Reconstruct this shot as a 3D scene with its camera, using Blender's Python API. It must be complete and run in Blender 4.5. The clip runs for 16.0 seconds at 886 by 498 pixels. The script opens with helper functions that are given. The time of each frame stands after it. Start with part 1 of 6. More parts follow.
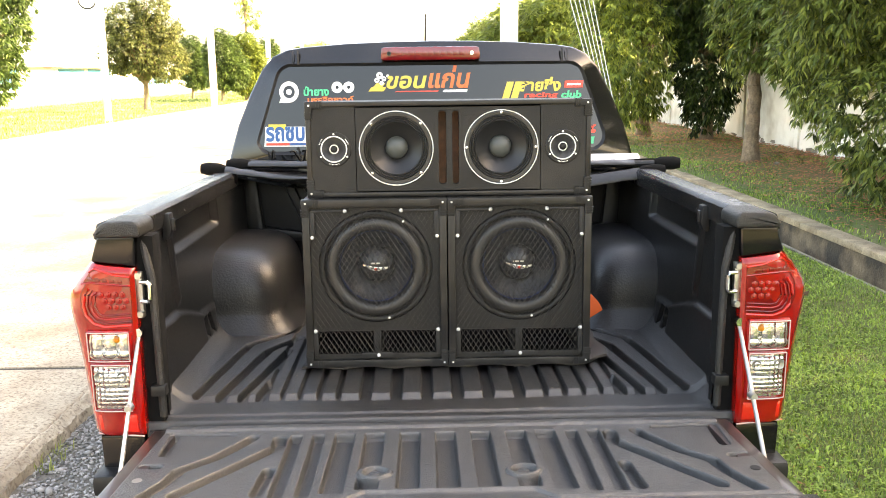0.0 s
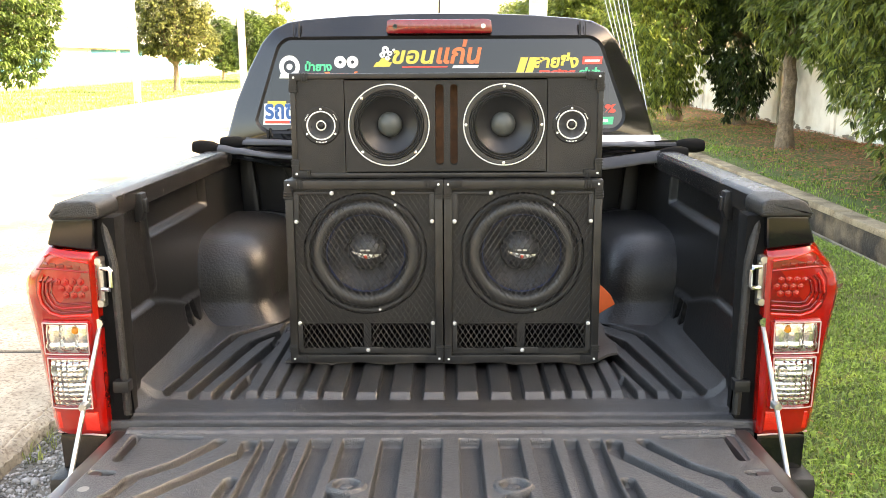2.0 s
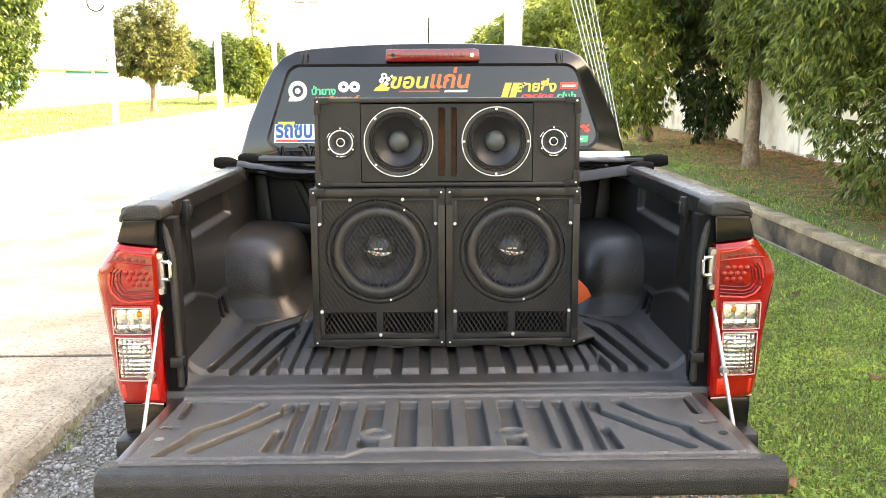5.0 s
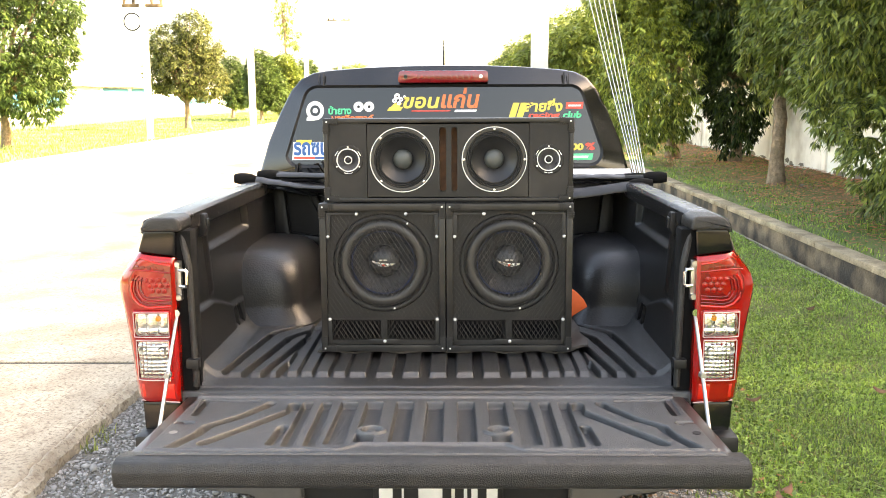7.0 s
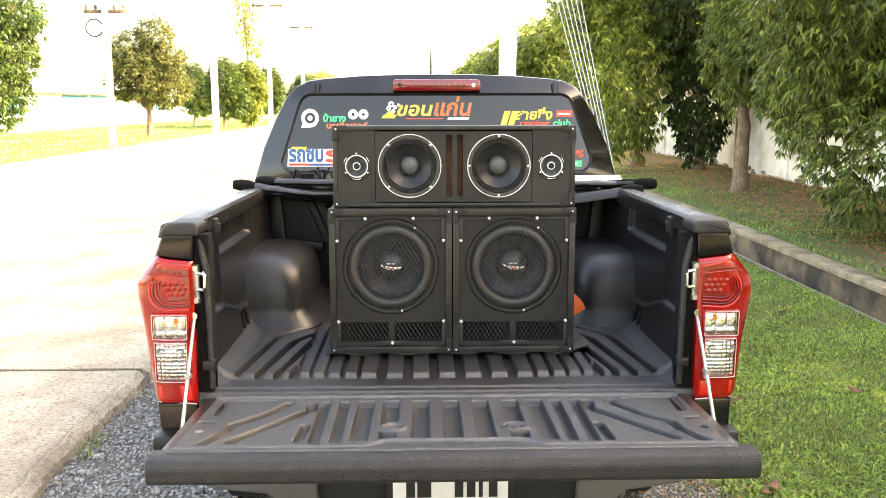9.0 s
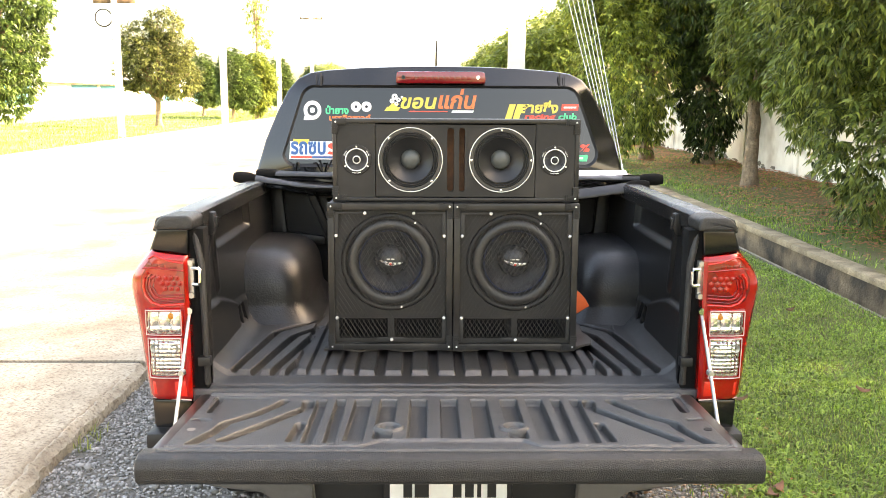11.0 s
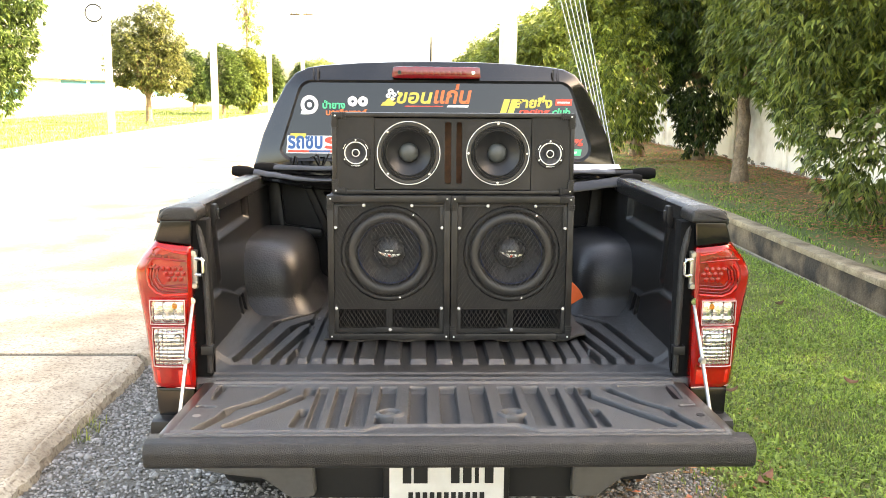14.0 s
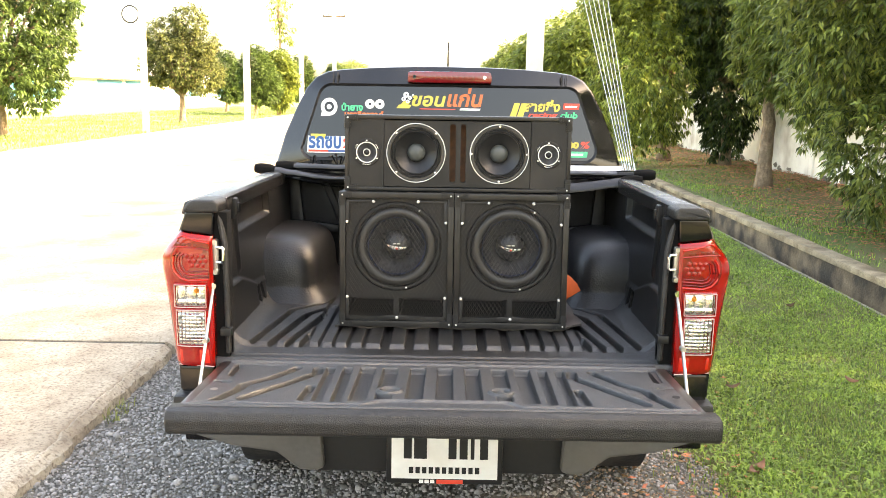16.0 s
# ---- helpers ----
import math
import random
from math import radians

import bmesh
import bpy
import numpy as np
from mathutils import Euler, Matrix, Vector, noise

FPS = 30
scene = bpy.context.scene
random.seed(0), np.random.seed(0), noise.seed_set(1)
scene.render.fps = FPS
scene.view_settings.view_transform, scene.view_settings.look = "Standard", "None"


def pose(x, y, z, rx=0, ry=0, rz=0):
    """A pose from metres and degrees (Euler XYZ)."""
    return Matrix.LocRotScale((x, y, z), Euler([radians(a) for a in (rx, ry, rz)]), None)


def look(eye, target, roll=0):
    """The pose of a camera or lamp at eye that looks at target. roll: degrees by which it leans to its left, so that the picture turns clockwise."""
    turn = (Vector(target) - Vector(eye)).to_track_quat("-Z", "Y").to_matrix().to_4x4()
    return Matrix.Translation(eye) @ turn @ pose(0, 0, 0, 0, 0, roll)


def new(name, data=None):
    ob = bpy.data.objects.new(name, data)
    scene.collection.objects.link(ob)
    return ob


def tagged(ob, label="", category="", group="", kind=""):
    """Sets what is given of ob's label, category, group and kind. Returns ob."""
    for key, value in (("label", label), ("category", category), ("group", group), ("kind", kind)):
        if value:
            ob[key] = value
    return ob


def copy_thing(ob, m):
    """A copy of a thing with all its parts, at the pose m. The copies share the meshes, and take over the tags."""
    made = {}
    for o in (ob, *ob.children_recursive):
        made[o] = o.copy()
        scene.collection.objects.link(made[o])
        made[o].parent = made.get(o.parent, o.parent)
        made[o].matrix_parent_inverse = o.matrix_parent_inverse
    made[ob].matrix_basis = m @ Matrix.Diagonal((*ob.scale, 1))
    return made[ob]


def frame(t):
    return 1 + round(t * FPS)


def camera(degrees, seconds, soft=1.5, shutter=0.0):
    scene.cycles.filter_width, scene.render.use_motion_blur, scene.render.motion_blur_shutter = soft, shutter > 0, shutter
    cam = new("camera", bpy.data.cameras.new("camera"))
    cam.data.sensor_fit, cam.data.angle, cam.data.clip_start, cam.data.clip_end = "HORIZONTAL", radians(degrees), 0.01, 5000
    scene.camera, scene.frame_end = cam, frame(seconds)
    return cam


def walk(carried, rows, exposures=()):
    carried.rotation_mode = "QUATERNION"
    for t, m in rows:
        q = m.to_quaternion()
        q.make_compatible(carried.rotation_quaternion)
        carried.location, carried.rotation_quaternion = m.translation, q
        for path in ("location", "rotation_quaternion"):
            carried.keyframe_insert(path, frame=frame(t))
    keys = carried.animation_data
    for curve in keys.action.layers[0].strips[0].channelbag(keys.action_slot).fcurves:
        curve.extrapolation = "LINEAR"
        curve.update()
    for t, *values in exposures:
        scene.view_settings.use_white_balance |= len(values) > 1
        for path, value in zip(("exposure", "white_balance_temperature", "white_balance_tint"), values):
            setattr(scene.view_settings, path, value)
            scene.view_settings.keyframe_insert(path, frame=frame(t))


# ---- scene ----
cam = camera(52.5, 16.0, 0.85)
# camera rows: seconds, x, y, z, tilt, roll, yaw
PATH = [
    (0, (-0.039, -2.161, 1.617), (0.003, -0.195, 1.255), -0.7),
    (0.5, (-0.029, -2.126, 1.612), (0.008, -0.161, 1.241), -0.4),
    (1, (0.003, -2.044, 1.605), (0.013, -0.079, 1.236), -0.1),
    (1.5, (0.039, -1.97, 1.591), (0.025, -0.007, 1.209), -0.1),
    (2, (0.053, -1.949, 1.584), (0.03, 0.011, 1.188), -0.3),
    (2.5, (0.021, -2.023, 1.589), (0.024, -0.062, 1.194), -0.6),
    (3, (-0.034, -2.142, 1.593), (-0.003, -0.182, 1.197), -0.7),
    (3.5, (-0.054, -2.223, 1.589), (-0.014, -0.261, 1.199), -0.5),
    (4, (-0.061, -2.265, 1.591), (-0.014, -0.301, 1.219), -0.4),
    (6.5, (0.061, -2.494, 1.609), (0.04, -0.521, 1.279), -0.2),
    (7, (0.069, -2.524, 1.612), (0.034, -0.549, 1.296), -0.3),
    (7.5, (0.057, -2.541, 1.613), (0.032, -0.566, 1.3), -0.2),
    (8, (0.023, -2.543, 1.618), (0.023, -0.569, 1.301), 0.0),
    (8.5, (-0.043, -2.576, 1.622), (-0.027, -0.601, 1.309), -0.0),
    (9, (-0.077, -2.607, 1.612), (-0.028, -0.63, 1.313), -0.1),
    (11.5, (-0.027, -2.513, 1.614), (0.0, -0.539, 1.296), 0.3),
    (12, (0.006, -2.477, 1.614), (0.032, -0.503, 1.294), 0.1),
    (12.5, (0.014, -2.478, 1.61), (0.037, -0.505, 1.283), 0.1),
    (13, (-0.007, -2.507, 1.609), (0.009, -0.535, 1.279), 0.3),
    (13.5, (-0.04, -2.556, 1.611), (-0.027, -0.581, 1.294), 0.4),
    (14, (-0.076, -2.612, 1.607), (-0.024, -0.639, 1.284), 0.4),
    (14.5, (-0.066, -2.642, 1.606), (-0.002, -0.67, 1.279), 0.4),
    (15, (-0.022, -2.699, 1.612), (0.004, -0.727, 1.283), 0.6),
    (15.5, (0.014, -2.768, 1.612), (0.01, -0.795, 1.282), 0.8),
    (16, (0.01, -2.829, 1.613), (-0.003, -0.855, 1.294), 0.9),
]
walk(cam, [(t, look(eye, target, roll)) for t, eye, target, roll in PATH], [(0, 3.27, 8700, 13)])

# ---------- light ----------
world = bpy.data.worlds.new("sky")
scene.world = world
world.use_nodes = True
wn = world.node_tree
sky = wn.nodes.new("ShaderNodeTexSky")
sky.sky_type, sky.sun_disc = "NISHITA", False
SUN_ELEV, SUN_TURN = 30, 88
sky.sun_elevation, sky.sun_rotation = radians(SUN_ELEV), radians(SUN_TURN)
sky.air_density, sky.dust_density, sky.ozone_density = 1.0, 4.0, 0.2
wn.links.new(sky.outputs[0], wn.nodes["Background"].inputs[0])
wn.nodes["Background"].inputs[1].default_value = 0.15
sun = new("sun", bpy.data.lights.new("sun", "SUN"))
sun.data.energy, sun.data.angle, sun.data.color = 3.6, radians(1.0), (1.0, 0.88, 0.70)
a, e = radians(SUN_TURN), radians(SUN_ELEV)
sun.matrix_world = look((0, 0, 30), Vector((0, 0, 30)) - Vector((math.sin(a) * math.cos(e), math.cos(a) * math.cos(e), math.sin(e))))

# the road climbs a little ahead of the truck
SLOPE = pose(0, 0, 0, math.degrees(math.atan(0.011)), 0, 0)


# ---------- materials ----------
def mat(name, col, rough=0.5, metal=0.0, var=0.2, scale=6.0, fine=60.0, bump=0.0, bscale=150.0, dirt=None, amount=0.5,
        dscale=3.0, spec=0.5, coat=0.0, island=0.0, through_light=0.0, worley=False, objvar=0.0, dlo=0.42, dhi=0.72, speck=None, sscale=110.0, samount=0.5, scuff_shade=None):
    m = bpy.data.materials.new(name)
    m.use_nodes = True
    nt = m.node_tree
    N, Lk = nt.nodes.new, nt.links.new
    b = nt.nodes["Principled BSDF"]
    tc = N("ShaderNodeTexCoord")

    def noise_tex(s, detail=4.0):
        n = N("ShaderNodeTexNoise")
        n.inputs["Scale"].default_value, n.inputs["Detail"].default_value = s, detail
        Lk(tc.outputs["Object"], n.inputs["Vector"])
        return n.outputs["Fac"]

    def math_node(op, x, y):
        n = N("ShaderNodeMath")
        n.operation = op
        for i, v in enumerate((x, y)):
            if isinstance(v, (int, float)):
                n.inputs[i].default_value = v
            else:
                Lk(v, n.inputs[i])
        return n.outputs[0]

    def mix(f, x, y):
        n = N("ShaderNodeMix")
        n.data_type = "RGBA"
        for i, v in ((0, f), (6, x), (7, y)):
            if isinstance(v, (int, float)):
                n.inputs[i].default_value = v
            elif isinstance(v, tuple):
                n.inputs[i].default_value = (*v, 1)
            else:
                Lk(v, n.inputs[i])
        return n.outputs[2]

    def spread(f, lo, hi):
        n = N("ShaderNodeMapRange")
        n.inputs[1].default_value, n.inputs[2].default_value = lo, hi
        Lk(f, n.inputs[0])
        return n.outputs[0]

    f = spread(math_node("ADD", math_node("MULTIPLY", noise_tex(scale), 0.6), math_node("MULTIPLY", noise_tex(fine), 0.4)), 0.32, 0.68)
    low, high = tuple(c * (1 - var) for c in col), tuple(min(1, c * (1 + var)) for c in col)
    c = mix(f, low, high)
    if island or objvar:
        if island:
            r = N("ShaderNodeNewGeometry").outputs["Random Per Island"]
        else:
            r = N("ShaderNodeObjectInfo").outputs["Random"]
        k = island or objvar
        hsv = N("ShaderNodeHueSaturation")
        Lk(c, hsv.inputs["Color"])
        Lk(math_node("ADD", math_node("MULTIPLY", r, 1.6 * k), 1 - 0.8 * k), hsv.inputs["Value"])
        Lk(math_node("ADD", math_node("MULTIPLY", r, -0.06 * k), 0.5 + 0.03 * k), hsv.inputs["Hue"])
        c = hsv.outputs[0]
    if dirt:
        d = math_node("MULTIPLY", spread(noise_tex(dscale, 8.0), dlo, dhi), amount)
        c = mix(d, c, dirt)
        Lk(math_node("ADD", math_node("MULTIPLY", d, 0.35), rough), b.inputs["Roughness"])
    else:
        Lk(math_node("ADD", math_node("MULTIPLY", f, 0.12), rough - 0.06 if rough > 0.06 else rough), b.inputs["Roughness"])
    if scuff_shade:
        # raised faces paler in broken patches: cargo scuffs, plus groove shade put into the colour
        z0, z1, raised_tone = scuff_shade
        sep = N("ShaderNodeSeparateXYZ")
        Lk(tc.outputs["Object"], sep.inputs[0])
        raised_fac = math_node("MULTIPLY", spread(sep.outputs[2], z0, z1), spread(noise_tex(16.0, 6.0), 0.22, 0.50))
        c = mix(raised_fac, c, raised_tone)
    if speck:
        c = mix(math_node("MULTIPLY", spread(noise_tex(sscale, 5.0), 0.50, 0.66), samount), c, speck)
        c = mix(math_node("MULTIPLY", spread(noise_tex(sscale * 0.31, 6.0), 0.52, 0.70), samount * 0.6), c, speck)
    Lk(c, b.inputs["Base Color"])
    b.inputs["Metallic"].default_value = metal
    b.inputs["Specular IOR Level"].default_value = spec
    b.inputs["Coat Weight"].default_value = coat
    b.inputs["Coat Roughness"].default_value = 0.04
    if bump:
        if worley:
            v = N("ShaderNodeTexVoronoi")
            v.inputs["Scale"].default_value = bscale
            Lk(tc.outputs["Object"], v.inputs["Vector"])
            h = v.outputs["Distance"]
        else:
            h = noise_tex(bscale, 3.0)
        bn = N("ShaderNodeBump")
        bn.inputs["Strength"].default_value, bn.inputs["Distance"].default_value = 1.0, bump
        Lk(h, bn.inputs["Height"])
        Lk(bn.outputs[0], b.inputs["Normal"])
    if through_light:
        tr = N("ShaderNodeBsdfTranslucent")
        Lk(c, tr.inputs[0])
        ms = N("ShaderNodeMixShader")
        ms.inputs[0].default_value = through_light
        Lk(b.outputs[0], ms.inputs[1])
        Lk(tr.outputs[0], ms.inputs[2])
        Lk(ms.outputs[0], nt.nodes["Material Output"].inputs[0])
    return m


def glass_mat(name, tint, rough=0.02, ior=1.5):
    """A thin pane: tinted clear, with gloss by Fresnel."""
    m = bpy.data.materials.new(name)
    m.use_nodes = True
    nt = m.node_tree
    nt.nodes.remove(nt.nodes["Principled BSDF"])
    t, g = nt.nodes.new("ShaderNodeBsdfTransparent"), nt.nodes.new("ShaderNodeBsdfGlossy")
    fr, ms = nt.nodes.new("ShaderNodeFresnel"), nt.nodes.new("ShaderNodeMixShader")
    t.inputs[0].default_value = (*tint, 1)
    g.inputs["Roughness"].default_value = rough
    fr.inputs[0].default_value = ior
    for x, y in ((fr.outputs[0], ms.inputs[0]), (t.outputs[0], ms.inputs[1]), (g.outputs[0], ms.inputs[2]),
                 (ms.outputs[0], nt.nodes["Material Output"].inputs[0])):
        nt.links.new(x, y)
    return m


DUST = (0.17, 0.145, 0.12)
